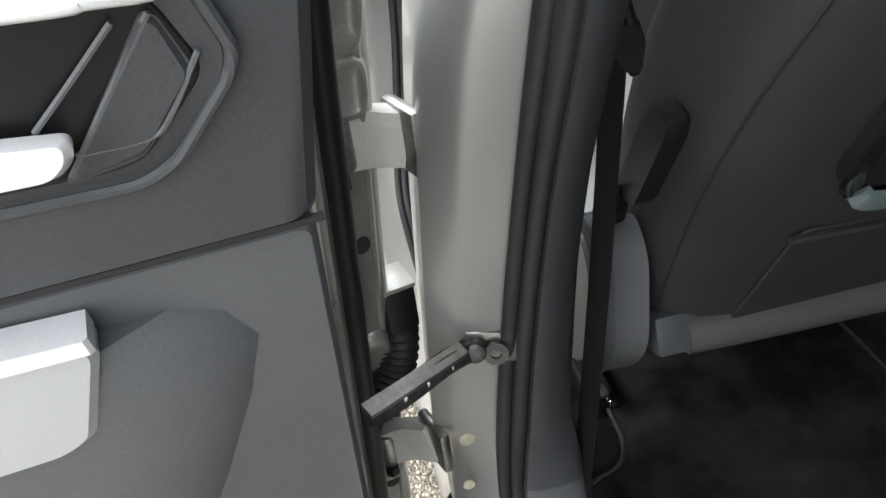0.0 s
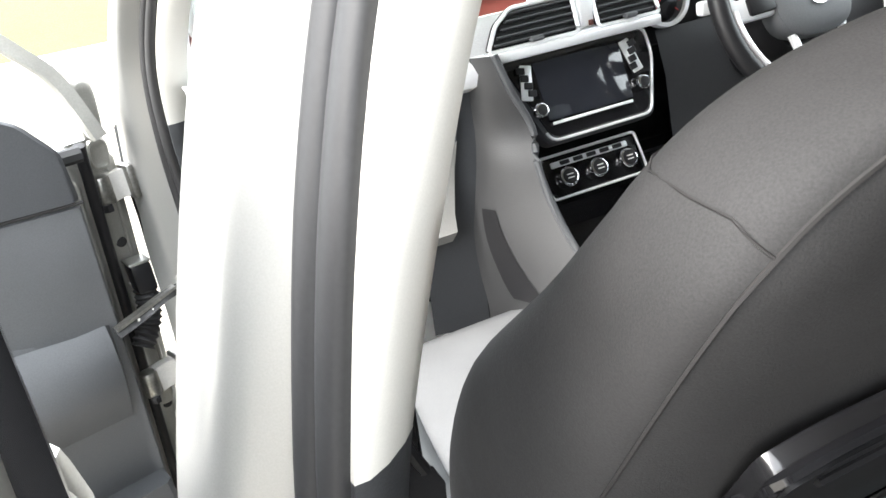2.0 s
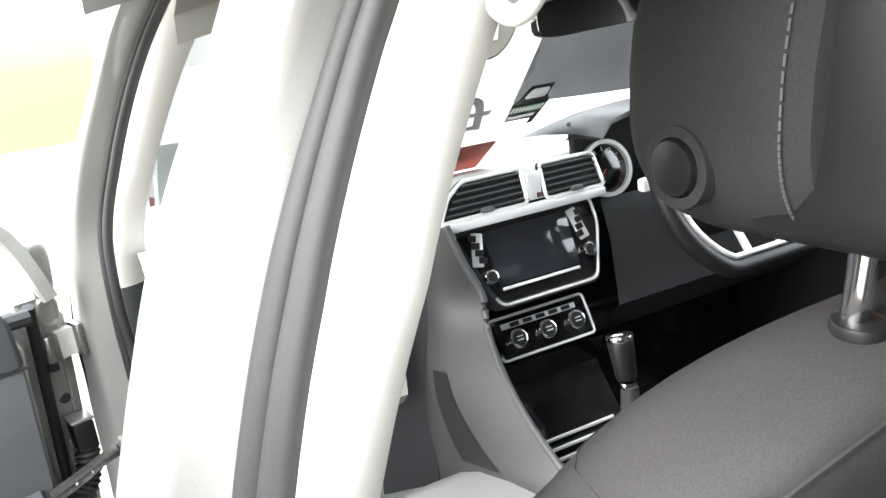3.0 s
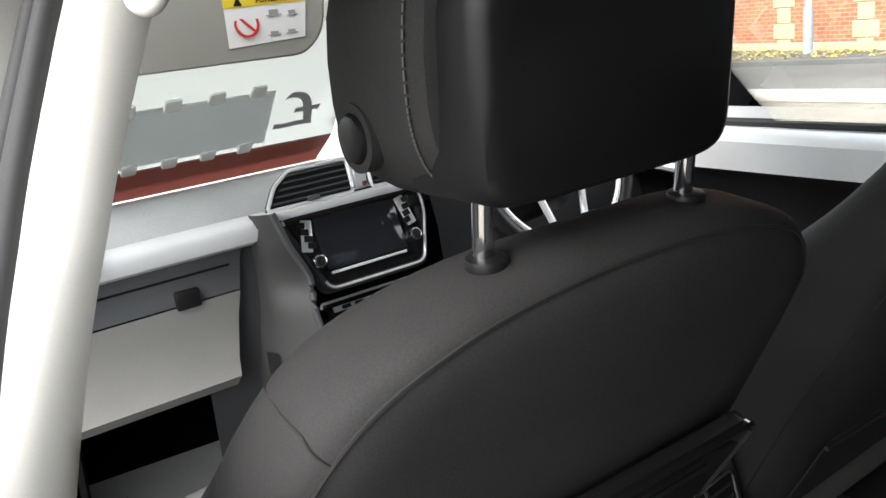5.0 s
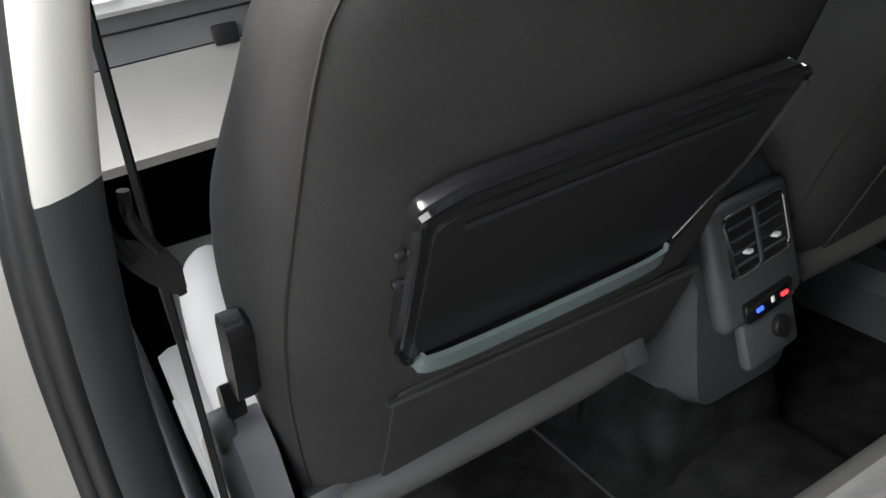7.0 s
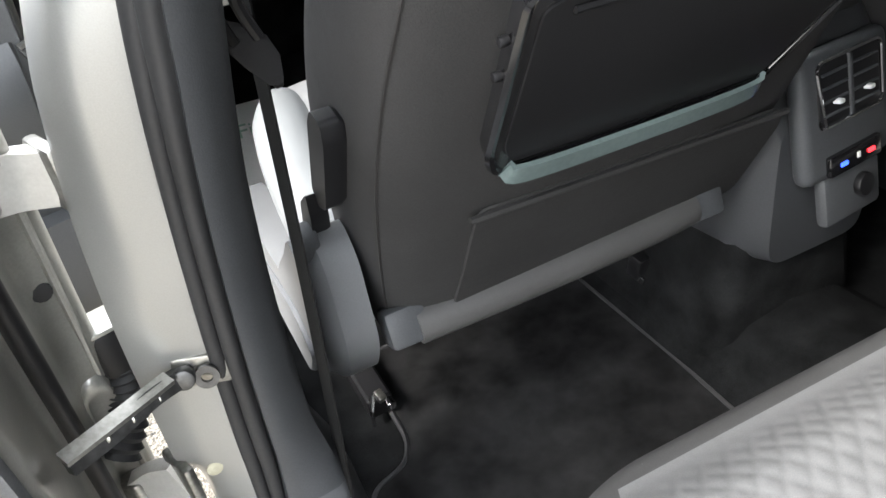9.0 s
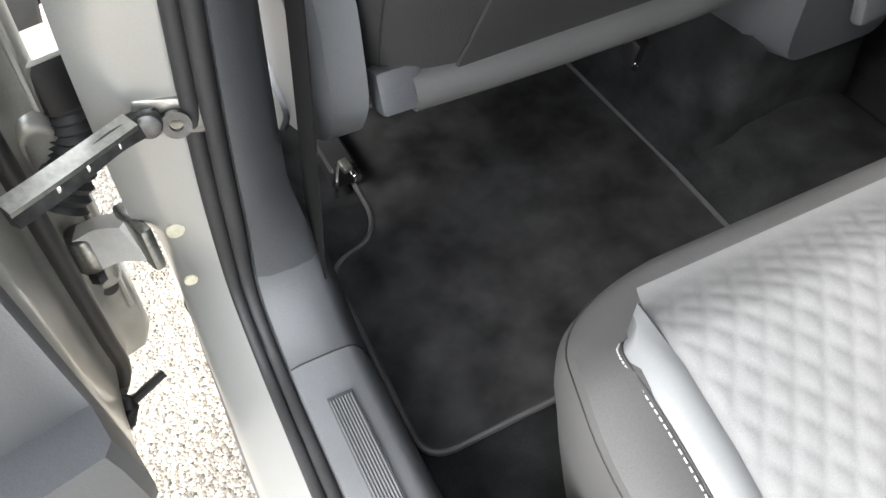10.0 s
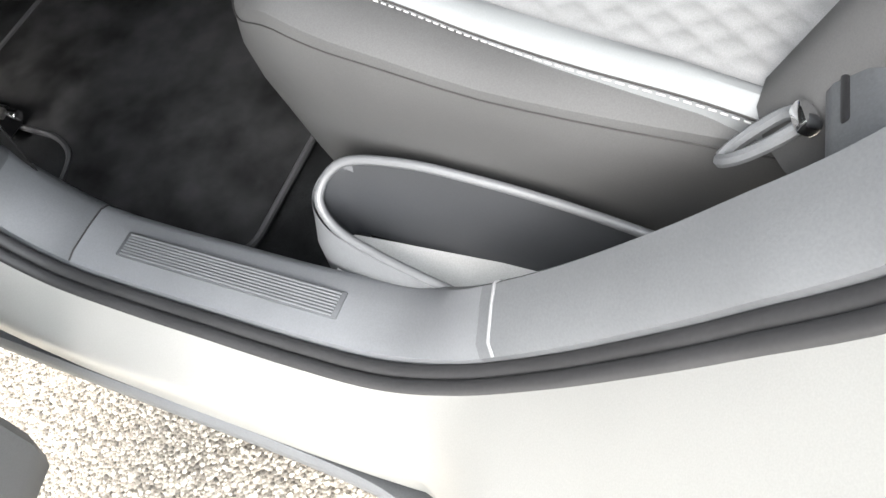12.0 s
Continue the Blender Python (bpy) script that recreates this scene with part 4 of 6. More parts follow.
def seat_rim(cx, h, angle, out=0.0):
    """A point on the backrest's skin; the angle runs round it, 270 is the middle of its rear face."""
    w, d = seat_row(h)
    a, e = radians(angle), 4.4
    c, s = math.cos(a), math.sin(a)
    x, y = math.copysign(abs(c) ** (2 / e), c) * (w + out), math.copysign(abs(s) ** (2 / e), s) * (d / 2 + out)
    return seat_point(cx, h, x, max(0.07, d / 2) + y)


def seat_side(cx, h, x, out=0.0008):
    """A point on the rear skin at a given distance from the middle."""
    w, d = seat_row(h)
    phi = math.degrees(math.acos(min(1.0, abs(x) / w) ** 2.2))
    return seat_rim(cx, h, 180 + phi if x < 0 else 360 - phi, out)


SIDEGREY = material("dark_grey_satin_plastic", (0.105, 0.108, 0.112), 0.36, 0, 0.06, 700, 0.00006, 0.08, 7)


def front_seat(name, label, cx, near):
    seat = thing(name, label, "car seat", (cx, 0.45, 0.40))
    rows = []
    hs = [r[0] for r in SEAT_ROWS]
    for h in hs:
        rows.append([seat_rim(cx, h, 360 * k / 56) for k in range(56)])
    part("backrest", loft(rows), LEATHER, seat, "dark grey leatherette backrest")
    line = [(0.045, 0.243), (0.15, 0.253), (0.30, 0.260), (0.415, 0.257), (0.518, 0.247), (0.615, 0.235), (0.66, 0.227), (0.685, 0.220), (0.716, 0.200), (0.737, 0.176), (0.752, 0.145), (0.762, 0.11), (0.768, 0.06), (0.770, 0.0)]
    both = [seat_side(cx, h, -x) for h, x in line] + [seat_side(cx, h, x) for h, x in line[-2::-1]]
    part("seam", tube(curve(both, 5), 0.0014, 5), SEAM, seat)
    part("seam", tube([seat_side(cx, 0.700 + 0.002 * k, -(0.212 + (seat_row(0.700 + 0.002 * k)[0] * 0.995 - 0.212) * k / 7)) for k in range(8)] + [seat_rim(cx, 0.714, a, 0.0006) for a in (180, 165, 150, 135)], 0.0009, 5), SEAM, seat)
    # cushion
    rows = []
    for y, w, z0, z1 in ((0.335, 0.20, 0.66, 0.72), (0.35, 0.25, 0.62, 0.755), (0.40, 0.265, 0.60, 0.77), (0.5, 0.27, 0.60, 0.785), (0.62, 0.275, 0.62, 0.805), (0.72, 0.27, 0.64, 0.822), (0.78, 0.262, 0.66, 0.822), (0.825, 0.245, 0.69, 0.805), (0.842, 0.2, 0.72, 0.775)):
        c, hh = (z0 + z1) / 2, (z1 - z0) / 2
        rows.append([(cx + a, y, c + b) for a, b in oblong(w, hh, 3.5, 36)])
    part("cushion", loft(rows), CLOTH if near else LEATHER, seat, "pale grey cloth cushion")
    part("cushion_side", tube(curve([(cx - 0.250, 0.36, 0.735), (cx - 0.250, 0.48, 0.750), (cx - 0.232, 0.66, 0.775), (cx - 0.200, 0.80, 0.795)], 5), [0.05] * 12 + [0.048, 0.043, 0.034, 0.014], 14), BOLSTER if near else LEATHER, seat, "light grey cushion bolster")
    # roll and plastic under the backrest
    part("lower_roll", tube(curve([(cx - 0.222, 0.250, 0.702), (cx - 0.1, 0.243, 0.706), (cx + 0.08, 0.236, 0.714), (cx + 0.155, 0.238, 0.718)], 5), 0.0235, 14), ROLL, seat, "grey roll along the foot of the backrest")
    part("lower_panel", slab(rounded([(-0.180, 0.085), (0.225, 0.085), (0.235, 0.215), (0.215, 0.245), (-0.165, 0.268), (-0.172, 0.255), (-0.176, 0.14)], 0.02, 4), 0.0025, lambda a, b, h: seat_point(cx, b, a, 0.0005 - h), 0.0015), LEATHER, seat, "dark grey panel below the folding table")
    part("panel_edge", tube(curve([seat_point(cx, 0.262 - 0.06 * (a + 0.165), a, -0.005) for a in (-0.18, -0.1, 0.05, 0.2, 0.225)], 4), 0.004, 6), LEATHER, seat)
    for x0, y0, z0 in ((-0.235, 0.253, 0.708), (0.172, 0.238, 0.722)):
        part("corner_cover", rbox((0.050, 0.035, 0.048), Matrix.Translation((cx + x0, y0, z0)) @ pose(0, 0, 0, -20, 0, 0), 0.008), DARK, seat, "grey plastic corner cover")
    # side shield and recliner lever
    for sx in (-1, 1):
        x = cx + sx * 0.284
        sh = rounded([(0.232, 0.83), (0.222, 0.72), (0.262, 0.655), (0.36, 0.60), (0.74, 0.60), (0.78, 0.68), (0.58, 0.715), (0.42, 0.745), (0.335, 0.80), (0.27, 0.86)], 0.03, 4)
        part("side_shield", slab(sh, 0.056 if near and sx < 0 else 0.03, lambda a, b, h: Vector((x + sx * h - sx * 0.01, a, b)), 0.02), SIDEGREY if near and sx < 0 else DARK, seat, "mid-grey plastic side shield")
        part("recliner_cover", disc(0.024, 0.024, Matrix.Translation((x + sx * (0.030 if near and sx < 0 else 0.006), 0.272, 0.838)) @ pose(0, 0, 0, 0, 90, 0), 24, 0.006), DARK, seat)
    if near:
        bracket = part("rail_bracket", rbox((0.055, 0.030, 0.046), pose(cx + 0.236, 0.425, 0.492, 12, 0, 8), 0.006), BLACK, seat, "black bracket under the inner seat rail")
        for dx, dz in ((-0.018, -0.020), (0.014, -0.012), (0.022, 0.012)):
            part("clip", rbox((0.007, 0.012, 0.014), pose(cx + 0.236 + dx, 0.410, 0.490 + dz, 20, 0, 15), 0.002), CHROME, bracket, "bright metal clip")
        part("shield_trim", slab(rounded([(0.36, 0.60), (0.64, 0.605), (0.66, 0.66), (0.45, 0.69), (0.37, 0.70), (0.31, 0.665)], 0.02, 4), 0.008, lambda a, b, h: Vector((cx - 0.328 - h, a, b)), 0.004), SILLTRIM, seat, "grey inlay of the side shield")
        lv = rounded([(0.163, 1.006), (0.186, 1.012), (0.205, 0.995), (0.258, 0.905), (0.250, 0.888), (0.222, 0.896), (0.168, 0.985)], 0.007, 4)
        part("lever_tail", slab(rounded([(0.250, 0.905), (0.285, 0.880), (0.325, 0.80), (0.305, 0.785), (0.285, 0.81), (0.255, 0.87)], 0.008, 4), 0.020, lambda a, b, h: Vector((cx - 0.306 + h, a, b)), 0.005), BLACK, seat, "black foot of the recliner lever")
        part("recliner_lever", slab(lv, 0.022, lambda a, b, h: Vector((cx - 0.296 + h, a, b)), 0.005), BLACK, seat, "black recliner lever")
    # base frame and rails
    part("base", bar(cx - 0.20, cx + 0.20, 0.44, 0.70, 0.53, 0.63, 0.02), BLACK, seat, "black seat base")
    for sx in (-1, 1):
        r = part("rail", bar(cx + sx * 0.24 - 0.02, cx + sx * 0.24 + 0.02, 0.45, 0.85, 0.392, 0.43, 0.004), BLACK, seat, "dark steel seat rail")
        part("rail_stop", rbox((0.014, 0.02, 0.012), pose(cx + sx * 0.240, 0.445, 0.438, 20, 0, 10), 0.003), BARESTEEL, r)
        part("rail_bolt", disc(0.008, 0.02, pose(cx + sx * 0.228, 0.442, 0.42, 90, 0, 0), 10, 0.002), CHROME, r)
        part("track_clip", tube(curve([(cx + sx * 0.262, 0.43, 0.400), (cx + sx * 0.262, 0.425, 0.425), (cx + sx * 0.252, 0.44, 0.45)], 4), 0.003, 6), CHROME, r)
    # head restraint
    rest = part("head_restraint", loft(pad_rows(cx)), LEATHER, seat, "dark grey leatherette head restraint")
    rows = []
    for k, g in ((-0.060, 0.90), (-0.056, 0.965), (-0.046, 1.0), (0.0, 1.0), (0.02, 1.0)):
        rows.append([(cx + a * g, 0.014 + k - (b * 0.10), 1.444 + b * g) for a, b in oblong(0.106, 0.068, 7, 44)])
    part("rear_cover", loft(rows), BLACK, rest, "black smooth rear cover of the head restraint")
    part("button", disc(0.0155, 0.014, pose(cx - 0.119, 0.072, 1.420, 0, 90, 0), 26, 0.003), BLACK, rest, "round black adjusting button")
    part("button_ring", ringshape(0.0195, 0.006, 0.010, pose(cx - 0.117, 0.072, 1.420, 0, 90, 0), 28), LEATHER, rest)
    edge = pad_rows(cx)[5][12:38]
    edge = curve([Vector(p) + Vector((-0.001, -0.001, 0)) for p in edge], 4)
    for k in range(0, len(edge) - 1):
        part("stitch", tube([edge[k], edge[k].lerp(edge[k + 1], 0.72)], 0.0008, 4), GREYTHREAD, rest)
    for sx in (-1, 1):
        x = cx + sx * 0.089
        part("post", tube([(x, 0.004, 1.322), (x, -0.006, 1.335), (x, -0.016, 1.40), (x, -0.012, 1.44)], 0.0068, 14), CHROME, seat, "chrome head restraint post")
        b = part("post_guide", disc(0.031, 0.010, pose(x, -0.010, 1.334, 8, 0, 0), 32, 0.004, 0.027), BLACK, seat, "black post guide")
        part("collar", disc(0.0135, 0.012, pose(x, -0.010, 1.342, 6, 0, 0), 18, 0.002), BLACK, b)
    return seat


def pad_rows(cx):
    """The padded front of a head restraint, from its front to its rear."""
    rows = []
    for k, g in ((0.125, 0.70), (0.12, 0.86), (0.10, 0.96), (0.07, 1.0), (0.03, 1.0), (0.0, 0.975), (-0.012, 0.93), (-0.016, 0.86)):
        row = []
        for a, b in oblong(0.122, 0.102, 3.2, 48):
            wide = 1.0 if b < 0 else 1.0 - 0.20 * (b / 0.102) ** 2
            row.append((cx + 0.001 + a * g * wide, k + 0.005 - b * 0.12, 1.468 + b * g))
        rows.append(row)
    return rows


seat = front_seat("front_passenger_seat", "dark grey front seat with pale grey cloth cushion", -0.256, True)
driver = front_seat("driver_seat", "dark grey driver seat", 0.47, False)

# folding table on the back of the passenger seat
table = thing("folding_table", "black folding table shut against the seat back", "table", (-0.26, 0.06, 0.93))


def table_at(a, b, h):
    """a across, b up along the table, h out towards the rear bench."""
    t = (b - 0.946) / 0.173
    return Vector((a, 0.108 - 0.102 * t, b)) + Vector((0, -0.866, -0.5)) * h


tab = rounded([(-0.425, 0.936), (-0.130, 0.93), (-0.076, 1.03), (-0.062, 1.108), (-0.074, 1.117), (-0.40, 1.121), (-0.436, 1.111), (-0.436, 0.96)], 0.010, 4)
TRAYBLACK = material("polished_black_tray", (0.012, 0.012, 0.013), 0.22, 0, 0.05, 600, 0.00003, 0.1, 9, coat=0.4)
part("tray", slab(tab, 0.018, lambda a, b, h: table_at(a, b, h - 0.018), 0.005), TRAYBLACK, table, "black tray with a glossy rim")
part("tray_rim", tube([table_at(a, b, -0.002) for a, b in tab[:]] + [table_at(*tab[0], -0.002)], 0.0045, 6), GLOSS, table, "glossy dark rim")
part("tray_floor", slab([(a * 0.93 - 0.018, (b - 1.03) * 0.86 + 1.028) for a, b in tab], 0.003, lambda a, b, h: table_at(a, b, h - 0.001)), BLACK, table)
part("groove", tube([table_at(-0.40, 1.093, 0.003), table_at(-0.12, 1.092, 0.003)], 0.0035, 6), BLACK, table)
part("lower_lip", strap(curve([table_at(-0.418, 0.942, 0.002), table_at(-0.40, 0.938, 0.010), table_at(-0.28, 0.936, 0.012), table_at(-0.155, 0.934, 0.010), table_at(-0.132, 0.938, 0.002)], 5), 0.021, 0.005, (0, -0.45, 0.9)), LIP, table, "grey-green translucent lower lip")
part("latch_pin", disc(0.004, 0.008, pose(-0.441, 0.045, 1.075, 0, 90, 0), 10, 0.001), BLACK, table)
part("latch_pin", disc(0.004, 0.008, pose(-0.441, 0.06, 1.045, 0, 90, 0), 10, 0.001), BLACK, table)

# seat belt with its tongue
belt = thing("seat_belt", "black webbing seat belt hanging beside the pillar", "seat belt", (-0.62, 0.2, 0.5))
part("webbing", strap(curve([(-0.555, 0.19, 1.42), (-0.566, 0.2, 1.27), (-0.575, 0.2, 1.14), (-0.583, 0.2, 1.0), (-0.593, 0.2, 0.835), (-0.608, 0.205, 0.61), (-0.616, 0.21, 0.50)], 6), 0.044, 0.0018, (-0.02, 1, 0)), WEBBING, belt, "black webbing")
tongue = part("tongue", loft([[(x + a, y, z + b) for a, b in oblong(w, 0.006, 3, 20)] for x, y, z, w in ((-0.602, 0.168, 1.098, 0.006), (-0.598, 0.170, 1.094, 0.010), (-0.588, 0.172, 1.082, 0.016), (-0.580, 0.174, 1.066, 0.014), (-0.574, 0.176, 1.050, 0.007))]), BLACK, belt, "black belt tongue")
for dx in (-0.012, 0.006):
    part("prong", tube(curve([(-0.594 + dx, 0.164, 1.140), (-0.596 + dx, 0.166, 1.122), (-0.592 + dx, 0.168, 1.104), (-0.585 + dx, 0.172, 1.085)], 5), 0.0048, 8), BLACK, tongue, "rounded prong of the tongue")
part("stop_button", disc(0.006, 0.008, pose(-0.572, 0.182, 1.045, 0, 80, 0), 12, 0.002), BLACK, belt)


# ---- rear bench ----
bench = thing("rear_bench", "light grey rear bench with quilted cloth and pale bolsters", "car seat", (-0.1, -0.35, 0.40))
PLAN = rounded([(-0.537, -0.62), (-0.537, -0.118), (-0.497, -0.026), (-0.42, 0.002), (0.68, 0.002), (0.68, -0.62)], 0.055, 7)
gap = max(range(len(PLAN) - 1), key=lambda k: abs(PLAN[k + 1][1] - PLAN[k][1]) if PLAN[k][0] < -0.5 else 0)
PLAN[gap + 1:gap + 1] = [(-0.537, PLAN[gap][1] + (PLAN[gap + 1][1] - PLAN[gap][1]) * k / 12) for k in range(1, 12)]


def crown(y):
    """Height of the cushion's swell, highest a hand's width behind its front edge."""
    return ease((-0.055 - y) / 0.08) * (1 - 0.95 * ease((-0.12 - y) / 0.20))


def inset(side, front):
    """The bench's plan drawn in at its sides and at its front."""
    return [(a + (side if a < -0.40 else -side if a > 0.6 else 0.0), b - front * ease((b + 0.30) / 0.16)) for a, b in PLAN]


body = []
for z, q, f in ((0.42, 0.045, 0.012), (0.48, 0.038, 0.004), (0.545, 0.030, 0.0), (0.60, 0.018, 0.004), (0.65, 0.006, 0.016), (0.685, 0.0, 0.030), (0.698, 0.001, 0.036), (0.704, 0.010, 0.046), (0.706, 0.022, 0.056), (0.706, 0.040, 0.070), (0.700, 0.052, 0.080), (0.670, 0.066, 0.095), (0.63, 0.09, 0.12)):
    body.append([(a, b, z + 0.032 * crown(b) * ease((z - 0.60) / 0.10) - 0.008 * ease((-0.20 - b) / 0.22) * ease((z - 0.60) / 0.08)) for a, b in inset(q, f)])
part("cushion_body", loft(body), SIDECLOTH, bench, "grey leatherette cushion side")
part("side_seam", tube([Vector((a, b, 0.690 + 0.0275 * crown(b) - 0.008 * ease((-0.20 - b) / 0.22))) for a, b in inset(-0.0004, 0.0316)[3:36]], 0.0007, 5), SEAM, bench)
# pale bolster strip along the outer edge of the top
EDGE = [(y, x, 0.7105 + 0.032 * crown(y)) for y, x in ((-0.104, -0.478), (-0.116, -0.487), (-0.165, -0.491), (-0.223, -0.493), (-0.282, -0.499), (-0.353, -0.511), (-0.44, -0.524), (-0.51, -0.540))]
STRIP = (0.030, 0.035, 0.036, 0.036, 0.035, 0.033, 0.031, 0.030)
strip = []
for i, (y, x, z) in enumerate(EDGE):
    w = STRIP[i]
    strip.append([(x - 0.001, y, z - 0.02), (x, y, z - 0.003), (x + 0.006, y, z + 0.001), (x + w * 0.5, y + 0.012, z + 0.005), (x + w - 0.005, y + 0.020, z + 0.003), (x + w, y + 0.022, z - 0.003), (x + w, y + 0.022, z - 0.02)])
part("bolster", loft(strip), BOLSTER, bench, "pale grey leatherette bolster")
line = curve([(x - 0.0035, y, z - 0.0035) for y, x, z in EDGE], 10)
for a, b in zip(line[::1], line[1::1]):
    part("stitch", tube([a, a.lerp(b, 0.62)], 0.0008, 4), STITCH, bench)
part("stitch_seam", tube([p + Vector((0.0025, 0, 0.001)) for p in line], 0.0009, 5), SEAM, bench)


def bolster_x(y):
    """Inner edge of the pale strip at a given depth of the bench."""
    for (y0, x0, z0), (y1, x1, z1) in zip(EDGE, EDGE[1:]):
        if y1 <= y - 0.02 <= y0:
            return x0 + (x1 - x0) * (y0 - y + 0.02) / (y0 - y1) + 0.034
    return (EDGE[0][1] if y > -0.1 else EDGE[-1][1]) + 0.031


def quilt(x1, y0, y1, z_at, step, rise):
    """Cloth quilted into diamonds: every point lifted between the diagonal seams."""
    ny = int((y1 - y0) / 0.0035)
    nx = int((x1 + 0.43) / 0.0035)
    rows = []
    for j in range(ny + 1):
        y = y0 + (y1 - y0) * j / ny
        x0 = bolster_x(y) - 0.003 + 0.5 * max(0.0, y + 0.10)
        row = []
        for i in range(nx + 1):
            x = x0 + (x1 - x0) * i / nx
            p, q = x / step + y / 0.031, x / step - y / 0.031
            h = min(abs(math.sin(math.pi * p)), abs(math.sin(math.pi * q))) ** 0.6
            fade = ease((x - x0) / 0.012) * ease((y1 - y) / 0.04)
            row.append((x, y, z_at(x, y) + rise * h * fade))
        rows.append(row)
    return loft(rows, False, False)


part("quilted_panel", mesh_of(*quilt(0.55, -0.56, -0.058, lambda x, y: 0.7075 + 0.033 * crown(y), 0.0265, 0.0022), sharp=180), CLOTH, bench, "pale grey quilted cloth")
# backrest
rows = []
for h, y, w in ((0.0, -0.50, 0.58), (0.05, -0.515, 0.6), (0.25, -0.60, 0.6), (0.5, -0.71, 0.58), (0.6, -0.76, 0.54), (0.63, -0.80, 0.45)):
    rows.append([(0.06 + a, y + b - 0.06, 0.66 + h) for a, b in oblong(w, 0.07, 8, 48)])
part("backrest", loft(rows), CLOTH, bench, "grey cloth backrest")
part("backrest_bolster", tube(curve([(-0.52, -0.52, 0.70), (-0.525, -0.58, 0.85), (-0.52, -0.66, 1.05), (-0.5, -0.74, 1.25)], 5), 0.05, 14), SIDECLOTH, bench, "grey leatherette backrest bolster")

# fold-down lever and belt buckle by the bench
release = thing("bench_release_lever", "grey loop lever with a chrome end beside the bench", "lever", (-0.55, -0.47, 0.66))
part("loop", tube(curve([(-0.563, -0.462, 0.706), (-0.573, -0.472, 0.724), (-0.570, -0.490, 0.742), (-0.557, -0.503, 0.750), (-0.549, -0.490, 0.738), (-0.555, -0.470, 0.716)], 5, True), 0.0042, 8), MID, release, "grey plastic loop")
part("chrome_end", rbox((0.020, 0.012, 0.010), pose(-0.566, -0.500, 0.757, 30, 10, 20), 0.003), CHROME, release, "chrome end")
part("housing", rbox((0.10, 0.14, 0.05), pose(-0.560, -0.575, 0.745, 32, 0, 8), 0.014, 3), DARK, release, "grey lever housing")
part("recess", rbox((0.045, 0.03, 0.006), pose(-0.560, -0.525, 0.772, 32, 0, 8), 0.002), BLACK, release, "dark lever recess")

# ---- storage bin between sill and bench ----
bin_ = thing("side_storage_bin", "open grey plastic storage bin beside the bench", "storage bin", (-0.58, -0.28, 0.45))
LINER = material("light_grey_felt", (0.28, 0.28, 0.275), 0.9, 0, 0.1, 900, 0.0002, 0.1, 12)
# bin plastic darkened in colour for the shade down inside the bin
BINWALL = material("shade_darkened_bin_plastic", (0.022, 0.0235, 0.026), 0.5, 0, 0.08, 520, 0.0001, 0.1, 8)
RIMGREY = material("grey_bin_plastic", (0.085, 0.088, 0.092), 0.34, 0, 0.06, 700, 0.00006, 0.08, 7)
RIM = curve([(-0.617, -0.302, 0.530), (-0.608, -0.251, 0.528), (-0.597, -0.195, 0.528), (-0.586, -0.150, 0.537), (-0.568, -0.131, 0.556), (-0.543, -0.150, 0.578), (-0.532, -0.205, 0.580), (-0.530, -0.27, 0.576), (-0.533, -0.347, 0.571), (-0.548, -0.439, 0.575), (-0.566, -0.52, 0.583)], 6)
part("rim", tube(RIM, 0.0045, 10), RIMGREY, bin_, "rounded grey rim")
n = len(RIM)
foot = []
for i, p in enumerate(RIM):
    f = min(1.0, i / (n * 0.45))
    foot.append(Vector((-0.600 + 0.044 * f, max(-0.56, p.y - 0.010), 0.480)))
part("wall", loft([RIM, [a.lerp(b, 0.5) for a, b in zip(RIM, foot)], foot], False, False), BINWALL, bin_, "grey bin wall, its colour darkened for the shade inside")
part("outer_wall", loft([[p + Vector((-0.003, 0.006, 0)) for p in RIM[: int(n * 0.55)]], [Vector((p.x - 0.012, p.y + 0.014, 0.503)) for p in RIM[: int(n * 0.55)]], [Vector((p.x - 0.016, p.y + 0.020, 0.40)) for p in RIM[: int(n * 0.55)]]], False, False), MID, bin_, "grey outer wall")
part("liner", slab([(-0.606, -0.142), (-0.563, -0.142), (-0.547, -0.40), (-0.547, -0.55), (-0.625, -0.55)], 0.005, lambda a, b, h: Vector((a, b, 0.482 + h)), 0.001), LINER, bin_, "pale grey liner on the floor of the bin")
part("divider", rbox((0.009, 0.026, 0.036), pose(-0.560, -0.402, 0.535, 12, 0, 6), 0.005), SHIELD, bin_, "pale grey rib across the bin")

# ---- mats ----
mat_line = rounded([(-0.578, 0.022), (-0.576, 0.16), (-0.574, 0.322), (-0.505, 0.345), (-0.485, 0.385), (-0.48, 0.60), (-0.058, 0.60), (-0.056, 0.30), (-0.066, 0.03)], 0.035, 6)
mat = thing("floor_mat", "charcoal velour mat with a bound edge on the rear floor", "car mat", (-0.3, 0.25, 0.38))
part("velour", slab(mat_line, 0.010, lambda a, b, h: Vector((a, b, 0.380 + h)), 0.003), MATMAT, mat, "charcoal velour pile")
part("edge_binding", tube([Vector((a, b, 0.390)) for a, b in mat_line] + [Vector((*mat_line[0], 0.390))], 0.0042, 6), BINDING, mat, "dark grey edge binding")
rear_mat = thing("tunnel_carpet", "charcoal carpet over the centre tunnel", "carpet", (0.1, 0.1, 0.4))
rows = [[(x, y, z) for x, z in ((-0.055, 0.385), (-0.03, 0.43), (0.02, 0.465), (0.1, 0.478), (0.19, 0.465), (0.24, 0.43), (0.27, 0.385))] for y in (-0.05, 0.1, 0.2, 0.35, 0.9)]
